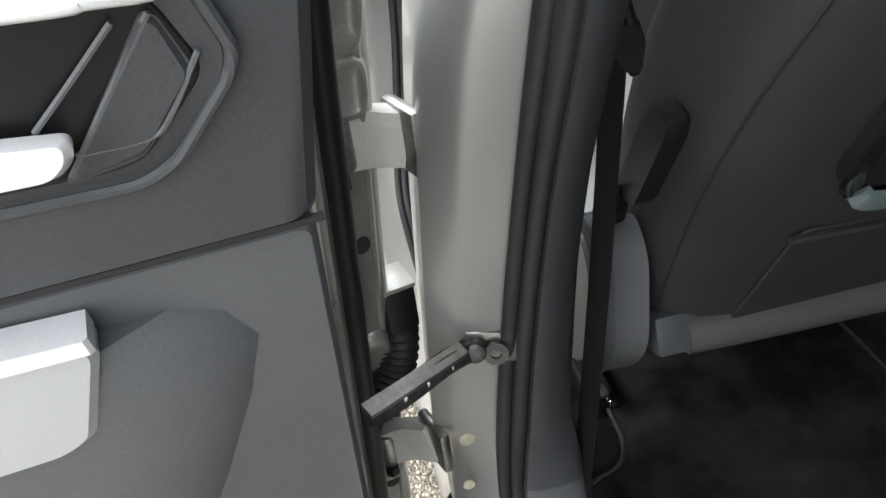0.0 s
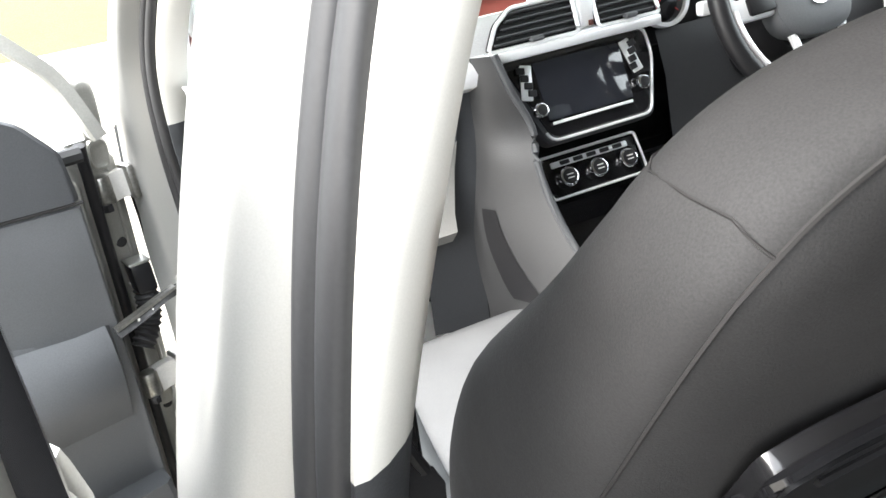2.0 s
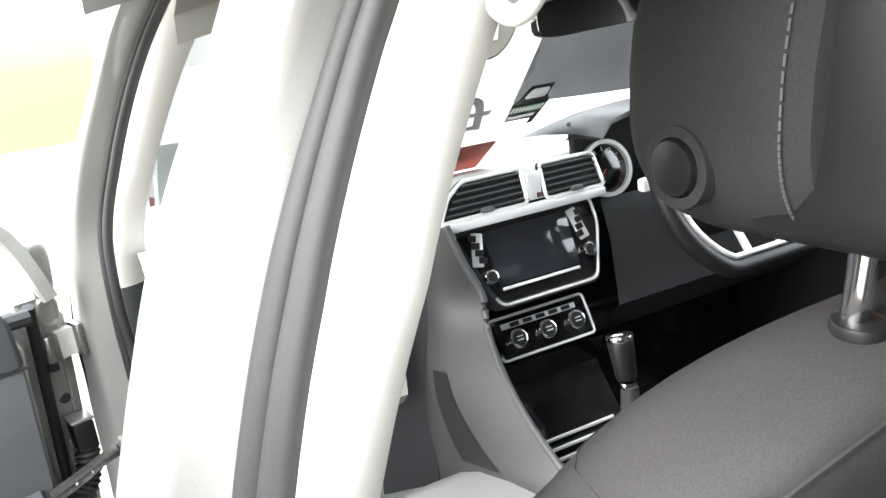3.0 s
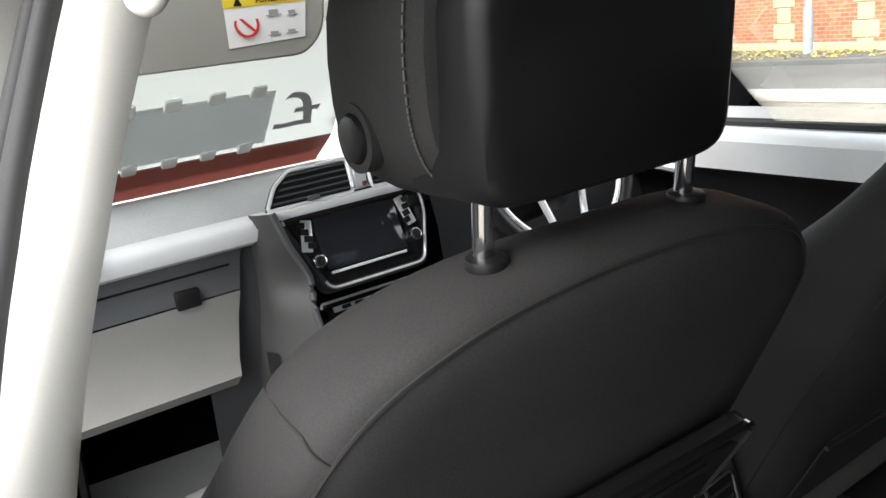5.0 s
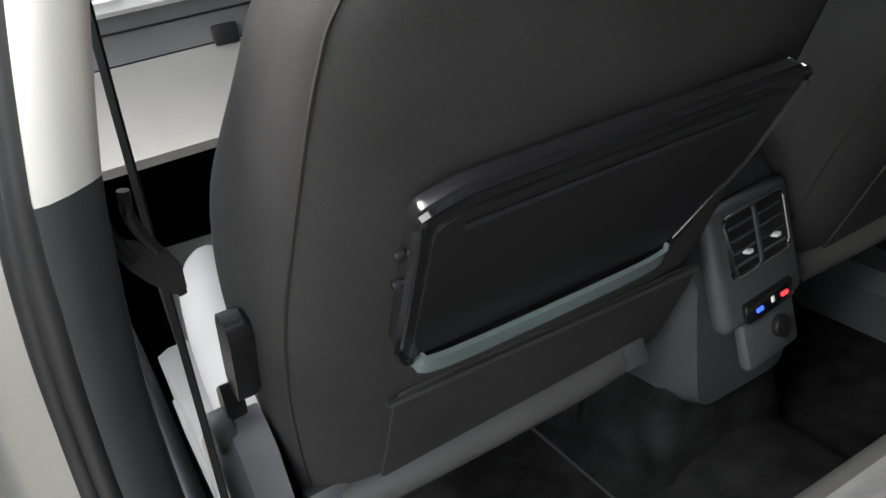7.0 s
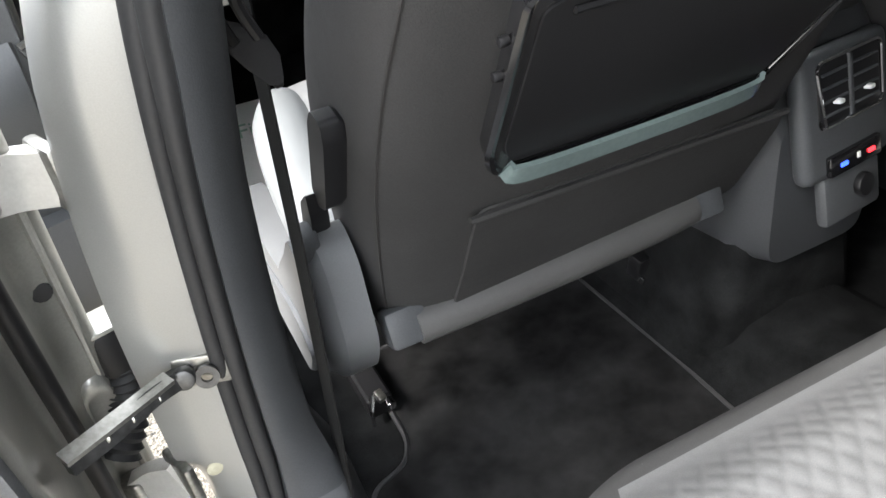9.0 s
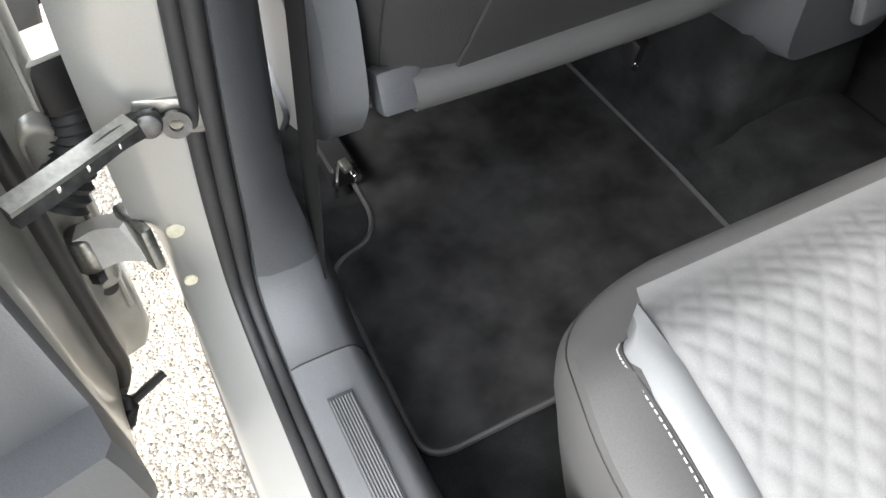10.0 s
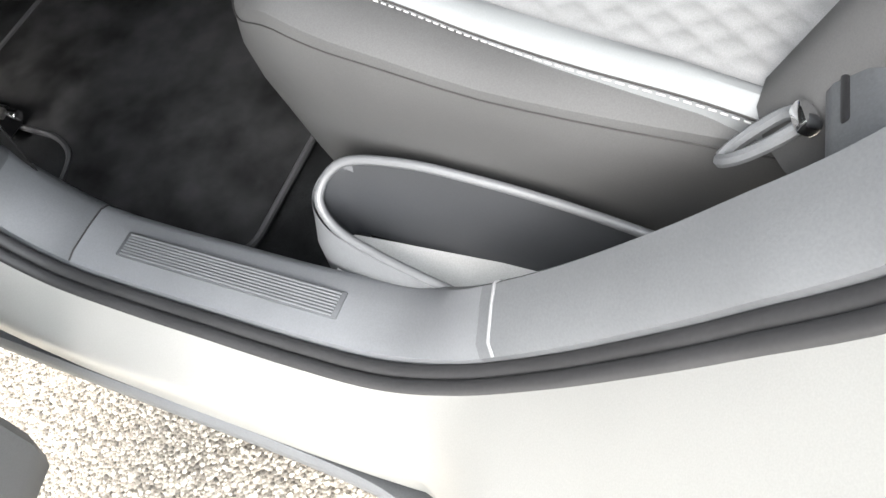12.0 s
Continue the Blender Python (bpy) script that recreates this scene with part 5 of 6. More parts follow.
part("velour", loft(rows, False, False), CARPET, rear_mat)


# ---- centre console ----
console = thing("centre_console", "dark grey centre console with rear air vents", "console", (0.08, 0.45, 0.45))
rows = []
for y, x0, x1, z1 in ((0.215, 0.02, 0.195, 0.80), (0.235, 0.005, 0.205, 0.86), (0.27, -0.01, 0.21, 0.905), (0.34, -0.015, 0.21, 0.912), (0.50, -0.03, 0.20, 0.87), (0.60, -0.06, 0.17, 0.82), (0.80, -0.10, 0.14, 0.80), (1.0, -0.12, 0.14, 0.85)):
    c, w = (x0 + x1) / 2, (x1 - x0) / 2
    rows.append([(c + a, y, 0.58 + (z1 - 0.58) * (0.5 + b)) for a, b in oblong(w, 0.5, 7, 40)])
part("console_body", loft(rows), PILLARTRIM, console, "dark grey console body")
part("console_foot", loft([[(x, y, z) for x, z in ((-0.045 + q, 0.40), (-0.034 + q, 0.46), (-0.020 + q, 0.54), (-0.006 + q, 0.60), (0.02 + q, 0.66), (0.19 - q, 0.66), (0.21 - q, 0.60), (0.225 - q, 0.54), (0.24 - q, 0.46), (0.25 - q, 0.40))] for y, q in ((0.236, 0.03), (0.242, 0.015), (0.256, 0.004), (0.28, 0.0), (0.5, 0.0), (0.9, 0.0))] , True, True), CARPET, console, "carpeted console side")
part("armrest", rbox((0.19, 0.27, 0.05), pose(0.10, 0.39, 0.925, 3, 0, -4), 0.018, 3), LEATHER, console, "dark padded armrest lid")
face = pose(0.108, 0.198, 0.80, 78, 0, 6)
part("vent_surround", rbox((0.165, 0.165, 0.03), face @ pose(0, 0, -0.012), 0.022, 3), DARK, console, "grey vent surround")
v = part("rear_vent", rbox((0.118, 0.080, 0.012), face @ pose(0, 0.03, 0.0), 0.010), BLACK, console, "black rear air vent")
part("vent_frame", tube([face @ Vector((a, b + 0.03, 0.006)) for a, b in rounded([(-0.060, -0.041), (0.060, -0.041), (0.060, 0.041), (-0.060, 0.041)], 0.012, 4)] + [face @ Vector((-0.048, -0.011, 0.006))], 0.0022, 6), CHROME, v, "thin chrome frame")
part("vent_bridge", rbox((0.008, 0.078, 0.012), face @ pose(0, 0.03, 0.003), 0.003), DARK, v)
for sx in (-1, 1):
    for k in range(4):
        part("slat", rbox((0.048, 0.003, 0.010), face @ pose(sx * 0.029, 0.005 + k * 0.017, 0.004, 25, 0, 0), 0.001, 1), DARK, v)
    part("vent_tab", rbox((0.010, 0.006, 0.012), face @ pose(sx * 0.029, 0.018, 0.010), 0.002), SATIN, v)
c = part("climate_strip", rbox((0.100, 0.028, 0.010), face @ pose(0.0, -0.063, 0.006), 0.004), GLOSS, console, "black strip with blue and red lights")
part("blue_light", rbox((0.013, 0.0055, 0.003), face @ pose(-0.026, -0.064, 0.0115), 0.001), glowing("blue_lamp", (0.03, 0.08, 1.0), 0.45), c, "lit blue marker")
part("red_light", rbox((0.013, 0.0055, 0.003), face @ pose(0.027, -0.064, 0.0115), 0.001), glowing("red_lamp", (1.0, 0.03, 0.04), 0.4), c, "lit red marker")
part("seat_mark", rbox((0.006, 0.008, 0.002), face @ pose(0.002, -0.062, 0.0115), 0.001), WHITE, c)
part("socket_panel", rbox((0.110, 0.070, 0.02), face @ pose(0.006, -0.115, -0.010), 0.008), DARK, console, "dark panel below the vents")
part("socket", disc(0.016, 0.012, face @ pose(0.020, -0.110, 0.004), 20, 0.003), BLACK, console, "round black power socket cover")

# ---- dashboard ----
dash = thing("dashboard", "grey dashboard with silver trim, vents and display", "dashboard", (0.05, 1.0, 0.9))
DX = [-0.606, -0.58, -0.45, -0.3, -0.17, 0.0, 0.13, 0.3, 0.5, 0.68, 0.76]


def along(profile, xs=DX):
    return loft([[(x, y, z) for y, z in profile] for x in xs], False, False)


TOP = [(1.30, 1.215), (1.15, 1.238), (1.0, 1.258), (0.92, 1.268), (0.88, 1.266), (0.858, 1.252), (0.846, 1.222)]
part("dash_top", along(TOP, [-0.606, -0.58, -0.45, -0.3, -0.17, 0.0, 0.128]), DASHTOP, dash, "grained dashboard top, its grey paled for windscreen daylight")
part("dash_top_end", along(TOP, [0.462, 0.55, 0.68, 0.76]), DASHTOP, dash, "dashboard top beside the instruments, its grey paled for daylight")
part("dash_top_rear", along([(1.30, 1.215), (1.15, 1.238), (1.0, 1.258), (0.93, 1.268), (0.905, 1.25)], [0.128, 0.3, 0.462]), DASHTOP, dash)
part("decor_strip", loft([[(x, y, z) for y, z in ((0.842, 1.224), (0.828, 1.216), (0.822, 1.200), (0.828, 1.182), (0.845, 1.174))] for x in (-0.606, -0.58, -0.5, -0.4, -0.3, -0.2, -0.176)], False, False), SATIN, dash, "pale silver decor strip")
GX = [-0.62, -0.5, -0.35, -0.285, -0.255, -0.237]


def lid(profile):
    """The glove box front; its inner end leans outwards towards the floor."""
    return loft([[(x - 0.22 * (1.10 - z) * ease((x + 0.40) / 0.16), y, z) for y, z in profile] for x in GX], False, False)


part("glove_box_top", lid([(0.855, 1.176), (0.862, 1.150), (0.859, 1.104)]), MID, dash, "dark grey panel above the glove box")
glove = part("glove_box", lid([(0.856, 1.102), (0.862, 1.06), (0.855, 0.99), (0.842, 0.962), (0.86, 0.942), (1.0, 0.93)]), GLOVE, dash, "beige-grey glove box lid")
part("glove_box_gap", tube([(-0.62, 0.8615, 1.148), (-0.245, 0.8615, 1.148)], 0.0022, 5), BLACK, glove)
part("glove_box_latch", rbox((0.040, 0.012, 0.032), pose(-0.322, 0.857, 1.112), 0.004), BLACK, glove, "black glove box catch")
part("stack_filler", loft([[(-0.19, 0.866, 1.19), (-0.26, 0.880, 1.19)], [(-0.20, 0.868, 1.05), (-0.28, 0.882, 1.05)], [(-0.215, 0.878, 0.93), (-0.31, 0.90, 0.93)], [(-0.215, 0.90, 0.75), (-0.31, 0.93, 0.75)]], False, False), PILLARTRIM, dash, "dark panel between glove box and stack")
part("under_dash", along([(0.99, 0.935), (1.12, 0.89), (1.40, 0.80), (1.61, 0.74)], [-0.66, -0.3, 0.2, 0.76]), CARPET, dash)
part("driver_lower_panel", along([(0.86, 1.19), (0.84, 1.12), (0.83, 1.0), (0.90, 0.93), (1.05, 0.92)], [0.15, 0.3, 0.5, 0.76]), PILLARTRIM, dash, "black panel under the instruments")


def air_vent(name, parent, outline, slats, tab, tilt=0.25):
    """An air vent in the dash face: outline in (x, z), y by its height."""
    yy = lambda z: 0.846 - 0.03 + tilt * (z - 1.215)
    v = part(name, slab(rounded(outline, 0.008, 4), 0.008, lambda a, b, h: Vector((a, yy(b) + 0.012 - h, b)), 0.001), BLACK, parent, "black air vent")
    ring = rounded(outline, 0.008, 4)
    part("vent_frame", tube([Vector((a, yy(b) - 0.001, b)) for a, b in ring] + [Vector((ring[0][0], yy(ring[0][1]) - 0.001, ring[0][1]))], 0.0035, 6), SATIN, v, "silver vent frame")
    for x0, x1, z in slats:
        part("slat", rbox((x1 - x0, 0.012, 0.0035), pose((x0 + x1) / 2, yy(z) + 0.001, z, -18, 0, 0), 0.001, 1), DARK, v)
    part("vent_tab", rbox((0.022, 0.012, 0.008), pose(*tab[:1], yy(tab[1]) - 0.006, tab[1]), 0.003), MID, v)
    return v


air_vent("centre_vent", dash, [(-0.180, 1.226), (-0.022, 1.226), (-0.022, 1.282), (-0.128, 1.282), (-0.158, 1.262)], [(-0.168 + 0.009 * k, -0.027, 1.234 + 0.0100 * k) for k in range(5)], (-0.098, 1.233))
air_vent("centre_vent", dash, [(0.014, 1.226), (0.130, 1.226), (0.120, 1.282), (0.014, 1.282)], [(0.019, 0.120, 1.234 + 0.0100 * k) for k in range(5)], (0.072, 1.233))
air_vent("side_vent", dash, [(-0.585, 1.20), (-0.47, 1.20), (-0.445, 1.222), (-0.485, 1.268), (-0.585, 1.268)], [(-0.58, -0.465, 1.212 + 0.0105 * k) for k in range(5)], (-0.53, 1.225))
part("hazard_button", rbox((0.024, 0.010, 0.044), pose(-0.004, 0.824, 1.252), 0.003), SATIN, dash, "silver hazard light button")
part("hazard_mark", rbox((0.008, 0.003, 0.008), pose(0.0, 0.816, 1.236), 0.001), BOARDRED, dash)
part("vent_sill", rbox((0.315, 0.016, 0.016), pose(-0.028, 0.820, 1.216), 0.004), SATIN, dash, "silver sill under the vents")
for x in (-0.07, 0.07):
    part("print", rbox((0.022, 0.001, 0.003), pose(x, 0.8145, 1.214), 0), BLACK, dash)

# display unit: tilted panel
unit = pose(-0.008, 0.830, 1.141, 69, 0, 0)
part("unit_surround", slab(rounded([(-0.150, 0.072), (0.140, 0.072), (0.142, 0.02), (0.108, -0.078), (-0.095, -0.078)], 0.016, 4), 0.03, lambda a, b, h: unit @ Vector((a, b, h - 0.036)), 0.004), DARK, dash, "dark surround of the display unit")
part("unit_rim", tube([unit @ Vector((a, b, -0.004)) for a, b in rounded([(-0.140, 0.068), (0.132, 0.068), (0.134, 0.02), (0.102, -0.072), (-0.089, -0.072)], 0.016, 4)], 0.0025, 6), SATIN, dash, "thin silver rim")
fa = part("unit_face", slab(rounded([(-0.136, 0.064), (0.128, 0.064), (0.128, 0.018), (0.098, -0.068), (-0.086, -0.068)], 0.014, 4), 0.008, lambda a, b, h: unit @ Vector((a, b, h - 0.010)), 0.001), GLOSS, dash, "gloss black face of the display unit")
part("screen", rbox((0.160, 0.094, 0.004), unit @ pose(-0.006, 0.006, 0.0), 0.003), SCREEN, fa, "dark switched-off screen")
part("screen_edge", rbox((0.150, 0.005, 0.004), unit @ pose(-0.006, -0.046, 0.002), 0.001), SATIN, fa, "silver lower edge of the screen")
for sx in (-1, 1):
    part("button_column", rbox((0.020, 0.056, 0.005), unit @ pose(-0.006 + sx * 0.098, 0.026, -0.001, 0, 0, sx * 14), 0.003), SATIN, fa, "silver edged button column")
    for k in range(4):
        part("button", rbox((0.014, 0.0105, 0.004), unit @ pose(-0.006 + sx * (0.0945 + 0.003 * k), 0.008 + k * 0.0125, 0.0025, 0, 0, sx * 14), 0.001, 1), BLACK, fa)
    part("knob", disc(0.0115, 0.018, unit @ pose(-0.003 + sx * 0.0955, -0.022, 0.006), 22, 0.002), CHROME, fa, "chrome ringed knob")
    part("knob_cap", disc(0.0085, 0.003, unit @ pose(-0.003 + sx * 0.0955, -0.022, 0.0155), 20, 0.001), BLACK, fa)

# climate panel and its knobs
cl = pose(-0.002, 0.842, 0.998, 62, 0, 0)
cp = part("climate_panel", slab(rounded([(-0.095, 0.034), (0.088, 0.034), (0.088, -0.030), (-0.090, -0.030)], 0.008, 4), 0.012, lambda a, b, h: cl @ Vector((a, b, h - 0.012)), 0.002), GLOSS, dash, "gloss black climate panel")
part("climate_rim", tube([cl @ Vector((a, b, 0.0)) for a, b in rounded([(-0.100, 0.038), (0.093, 0.038), (0.093, -0.034), (-0.095, -0.034)], 0.008, 4)], 0.0025, 6), SATIN, dash)
part("switch_row", rbox((0.150, 0.010, 0.006), cl @ pose(-0.005, 0.022, 0.002), 0.002), SATIN, cp, "row of silver switches")
for k in range(5):
    part("switch", rbox((0.018, 0.007, 0.004), cl @ pose(-0.055 + 0.026 * k, 0.022, 0.005), 0.001, 1), BLACK, cp)
for x in (-0.0585, 0.0, 0.0595):
    kn = part("dial", disc(0.0165, 0.016, cl @ pose(x, -0.004, 0.006), 26, 0.002), CHROME, cp, "chrome ringed dial")
    part("dial_face", disc(0.013, 0.004, cl @ pose(x, -0.004, 0.0135), 22, 0.001), BLACK, kn)
    for j in range(2):
        part("print", rbox((0.012, 0.0016, 0.0006), cl @ pose(x, -0.001 - 0.006 * j, 0.0158), 0), WHITE, kn)

# cheek of the centre stack, tray and gear lever
CHEEKGREY = material("dark_grey_stack_plastic", (0.027, 0.0275, 0.0285), 0.5, 0, 0.08, 480, 0.0002, 0.1, 7)
CHEEK = curve([(1.225, -0.178, 0.803), (1.17, -0.163, 0.795), (1.11, -0.139, 0.79), (1.06, -0.146, 0.775), (1.0, -0.142, 0.755), (0.93, -0.132, 0.715), (0.86, -0.115, 0.655), (0.80, -0.10, 0.58), (0.70, -0.10, 0.56), (0.55, -0.10, 0.55)], 4)
CHEEK_BACK = curve([(1.225, -0.203, 0.845), (1.17, -0.206, 0.85), (1.11, -0.205, 0.855), (1.06, -0.208, 0.86), (1.0, -0.216, 0.87), (0.93, -0.225, 0.88), (0.86, -0.225, 0.88), (0.80, -0.22, 0.88), (0.70, -0.215, 0.90), (0.55, -0.21, 0.92)], 4)


def cheek(i, t, lift=0.0):
    """A point on the cheek: i steps down it, t from its edge to its back."""
    (z0, x0, y0), (z1, x1, y1) = CHEEK[i], CHEEK_BACK[i]
    return Vector((x0 + (x1 - x0) * t - 0.012 * math.sin(math.pi * t) - lift, y0 + (y1 - y0) * t - 0.3 * lift, z0 + (z1 - z0) * t))


part("stack_cheek", loft([[cheek(i, t) for t in (0, 0.08, 0.2, 0.4, 0.6, 0.8, 1.0)] for i in range(len(CHEEK))], False, False), CHEEKGREY, dash, "grey sweeping panel beside the centre stack")
part("stack_inlay", loft([[cheek(i, t, 0.0015) for t in (0.65 - 0.02 * (i - 17), 0.68 - 0.017 * (i - 17), 0.86 - 0.013 * (i - 17))] for i in range(17, 27)], False, False), BLACK, dash, "dark inlay in the stack panel")
part("stack_edge", tube([cheek(i, 0.0) for i in range(0, 30)], 0.006, 8), DARK, dash)
part("tray_recess", loft([[(-0.11, 0.83, 0.955), (0.11, 0.83, 0.955)], [(-0.11, 0.86, 0.90), (0.11, 0.86, 0.90)], [(-0.11, 0.80, 0.82), (0.11, 0.80, 0.82)], [(-0.10, 0.60, 0.80), (0.12, 0.60, 0.80)]], False, False), GLOSS, dash, "black open tray")
for k in range(3):
    part("tray_rib", rbox((0.16, 0.004, 0.006), pose(0.0, 0.78 - 0.03 * k, 0.826, 0, 0, 0), 0.001, 1), SATIN, dash)
lever = thing("gear_lever", "black gear lever with a chrome topped knob", "gear lever", (0.028, 0.66, 0.80))
part("gaiter", loft([[(0.028 + a * q, 0.66 + b * q, z) for a, b in oblong(0.05, 0.06, 3, 20)] for z, q in ((0.80, 1.0), (0.83, 0.75), (0.86, 0.5), (0.90, 0.28), (0.945, 0.22))]), LEATHER, lever, "soft black gaiter")
part("collar", disc(0.014, 0.012, pose(0.028, 0.665, 0.945), 18, 0.003), CHROME, lever)
part("knob", disc(0.016, 0.065, pose(0.028, 0.67, 0.985, -8, 0, 0), 22, 0.005, 0.021), BLACK, lever, "black knob")
part("knob_top", disc(0.0215, 0.010, pose(0.028, 0.674, 1.021, -8, 0, 0), 24, 0.003), CHROME, lever, "chrome top with shift marks")

# instrument binnacle
rows = []
for x, k in ((0.11, 0.35), (0.13, 0.8), (0.18, 1.0), (0.26, 1.05), (0.34, 1.0), (0.40, 0.8), (0.45, 0.3)):
    rows.append([(x, y, 1.29 + (z - 1.29) * k) for y, z in ((1.05, 1.30), (0.95, 1.335), (0.86, 1.352), (0.79, 1.345), (0.785, 1.338), (0.86, 1.335), (0.90, 1.31))])
part("binnacle_hood", loft(rows, False, False), BLACK, dash, "black hood over the instruments")
part("binnacle_back", bar(0.12, 0.46, 0.885, 0.9, 1.16, 1.33, 0.004), BLACK, dash)
for x in (0.175, 0.338):
    m = pose(x, 0.868, 1.240, 76, 0, 0)
    g = part("gauge", disc(0.046, 0.02, m @ pose(0, 0, -0.012), 36, 0.002), GLOSS, dash, "round black gauge")
    part("gauge_ring", ringshape(0.047, 0.007, 0.014, m, 40), SATIN, g, "silver gauge ring")
    for k in range(11):
        a = radians(225 - 27 * k)
        part("tick", rbox((0.007, 0.0016, 0.0006), m @ pose(0.035 * math.cos(a), 0.035 * math.sin(a), -0.0012, 0, 0, math.degrees(a)), 0), RED if k > 8 and x < 0.3 else WHITE, g)
    part("needle", rbox((0.030, 0.0018, 0.001), m @ pose(-0.012, -0.012, 0.0, 0, 0, 225), 0), RED, g)

# steering wheel and stalks
wheel = thing("steering_wheel", "black steering wheel with silver spoke trim", "steering wheel", (0.36, 0.70, 1.18))
wm = pose(0.335, 0.715, 1.215, 68, 0, 0)
rim = [wm @ Vector((0.172 * math.cos(a), 0.172 * math.sin(a) if math.sin(a) > -0.86 else -0.150, 0.0)) for a in (2 * math.pi * k / 56 for k in range(57))]
part("rim", tube(rim, 0.0155, 12, (0, -0.4, 0.91)), BLACK, wheel, "dark leather rim")
part("hub", loft([[wm @ Vector((a * q, b * q - 0.005, h)) for a, b in oblong(0.078, 0.062, 2.8, 36)] for h, q in ((-0.035, 0.9), (-0.01, 1.0), (0.006, 0.96), (0.014, 0.8), (0.017, 0.4))]), MID, wheel, "grey airbag cover")
part("badge", ringshape(0.021, 0.004, 0.003, wm @ pose(0, 0.0, 0.019), 30), CHROME, wheel, "round chrome badge ring")
part("badge_face", disc(0.019, 0.003, wm @ pose(0, 0.0, 0.0175), 24, 0.0005), SATIN, wheel)
for sx in (-1, 1):
    part("spoke", rbox((0.10, 0.036, 0.016), wm @ pose(sx * 0.112, 0.0, -0.010, 0, sx * 6, 0), 0.006), SATIN, wheel, "silver spoke with buttons")
    part("button_pad", rbox((0.046, 0.028, 0.01), wm @ pose(sx * 0.098, 0.002, 0.002, 0, sx * 6, 0), 0.004), BLACK, wheel)
    part("lower_spoke", tube(curve([wm @ Vector((sx * 0.052, -0.055, -0.004)), wm @ Vector((sx * 0.040, -0.105, -0.006)), wm @ Vector((sx * 0.034, -0.146, -0.002))], 4), 0.007, 8), SATIN, wheel)
part("rim_trim", tube([wm @ Vector((0.152 * math.cos(a), 0.152 * math.sin(a) if math.sin(a) > -0.86 else -0.131, 0.006)) for a in (math.pi + math.pi * k / 36 for k in range(37))], 0.005, 8), SATIN, wheel, "silver trim round the lower rim")
part("column", tube([(0.335, 0.73, 1.17), (0.335, 0.90, 1.10)], 0.05, 16), BLACK, wheel)
for sx in (-1, 1):
    part("stalk", tube(curve([(0.335 + sx * 0.04, 0.76, 1.19), (0.335 + sx * 0.12, 0.755, 1.215), (0.335 + sx * 0.165, 0.75, 1.225)], 4), 0.008, 8), BLACK, wheel, "black control stalk")
    part("stalk_end", rbox((0.03, 0.018, 0.022), pose(0.335 + sx * 0.17, 0.75, 1.226), 0.005), SATIN, wheel)


# ---- windscreen and what hangs there ----
SLOPE = 1.6


def screen_at(x, z, lift=0.0):
    """A point on the windscreen's inner face at height z; lift is towards the cabin."""
    return Vector((x, 0.965 - (z - 1.36) * SLOPE, z)) + Vector((0, -0.53, -0.85)) * lift


wind = setpiece("window_1", loft([[screen_at(x, z, -0.03 + 0.03 * (x / 0.7) ** 2) for x in (-0.612, -0.4, 0.0, 0.4, 0.74)] for z in (1.21, 1.4, 1.62)], False, False), GLASS, "clear sloping windscreen", "windscreen")
wind.visible_shadow = False

board = thing("price_board", "translucent price board with digit pockets against the windscreen", "price board", (-0.2, 1.0, 1.28))
BOARD = material("translucent_grey_board", (0.49, 0.495, 0.48), 0.5, 0, 0.02, 100, 0, 0.04, 6)
POCKET = material("grey_digit_strip", (0.42, 0.43, 0.43), 0.4, 0, 0.03, 100, 0, 0.05, 6)
for m_ in (BOARD, POCKET, BOARDRED):
    t_ = m_.node_tree
    b_, o_ = t_.nodes["Principled BSDF"], t_.nodes["Material Output"]
    tl, tr, mx, my = (t_.nodes.new("ShaderNode" + k) for k in ("BsdfTranslucent", "BsdfTransparent", "MixShader", "MixShader"))
    tl.inputs["Color"].default_value = (*[min(1.0, c * 1.5) for c in b_.inputs["Base Color"].default_value[:3]], 1)
    tr.inputs["Color"].default_value = (*[min(1.0, c * 1.6) for c in b_.inputs["Base Color"].default_value[:3]], 1)
    mx.inputs["Fac"].default_value = 0.55
    my.inputs["Fac"].default_value = 0.4
    t_.links.new(b_.outputs[0], mx.inputs[1])
    t_.links.new(tl.outputs[0], mx.inputs[2])
    t_.links.new(mx.outputs[0], my.inputs[1])
    t_.links.new(tr.outputs[0], my.inputs[2])
    t_.links.new(my.outputs[0], o_.inputs["Surface"])
part("sheet", slab(rounded([(-0.56, 1.285), (0.03, 1.285), (0.055, 1.31), (-0.02, 1.52), (-0.56, 1.52)], 0.02, 4), 0.003, lambda a, b, h: screen_at(a, b, 0.012 + h)), BOARD, board, "pale grey sheet")
part("red_band", slab([(-0.555, 1.263), (0.045, 1.263), (0.048, 1.318), (-0.555, 1.323)], 0.003, lambda a, b, h: screen_at(a, b, 0.0165 + h)), BOARDRED, board, "faded red band")
part("digit_strip", slab([(-0.555, 1.332), (-0.095, 1.330), (-0.115, 1.425), (-0.555, 1.43)], 0.002, lambda a, b, h: screen_at(a, b, 0.0165 + h)), POCKET, board, "grey strip of digit pockets")
for k in range(6):
    for z, dx in ((1.327, 0.0), (1.430, -0.016)):
        x = -0.132 - 0.068 * k + dx
        part("pocket_clip", slab(rounded([(x - 0.013, z - 0.008), (x + 0.013, z - 0.008), (x + 0.013, z + 0.009), (x - 0.013, z + 0.009)], 0.004, 3), 0.005, lambda a, b, h: screen_at(a, b, 0.018 + h), 0.001), PAPER, board, "clear white clip")
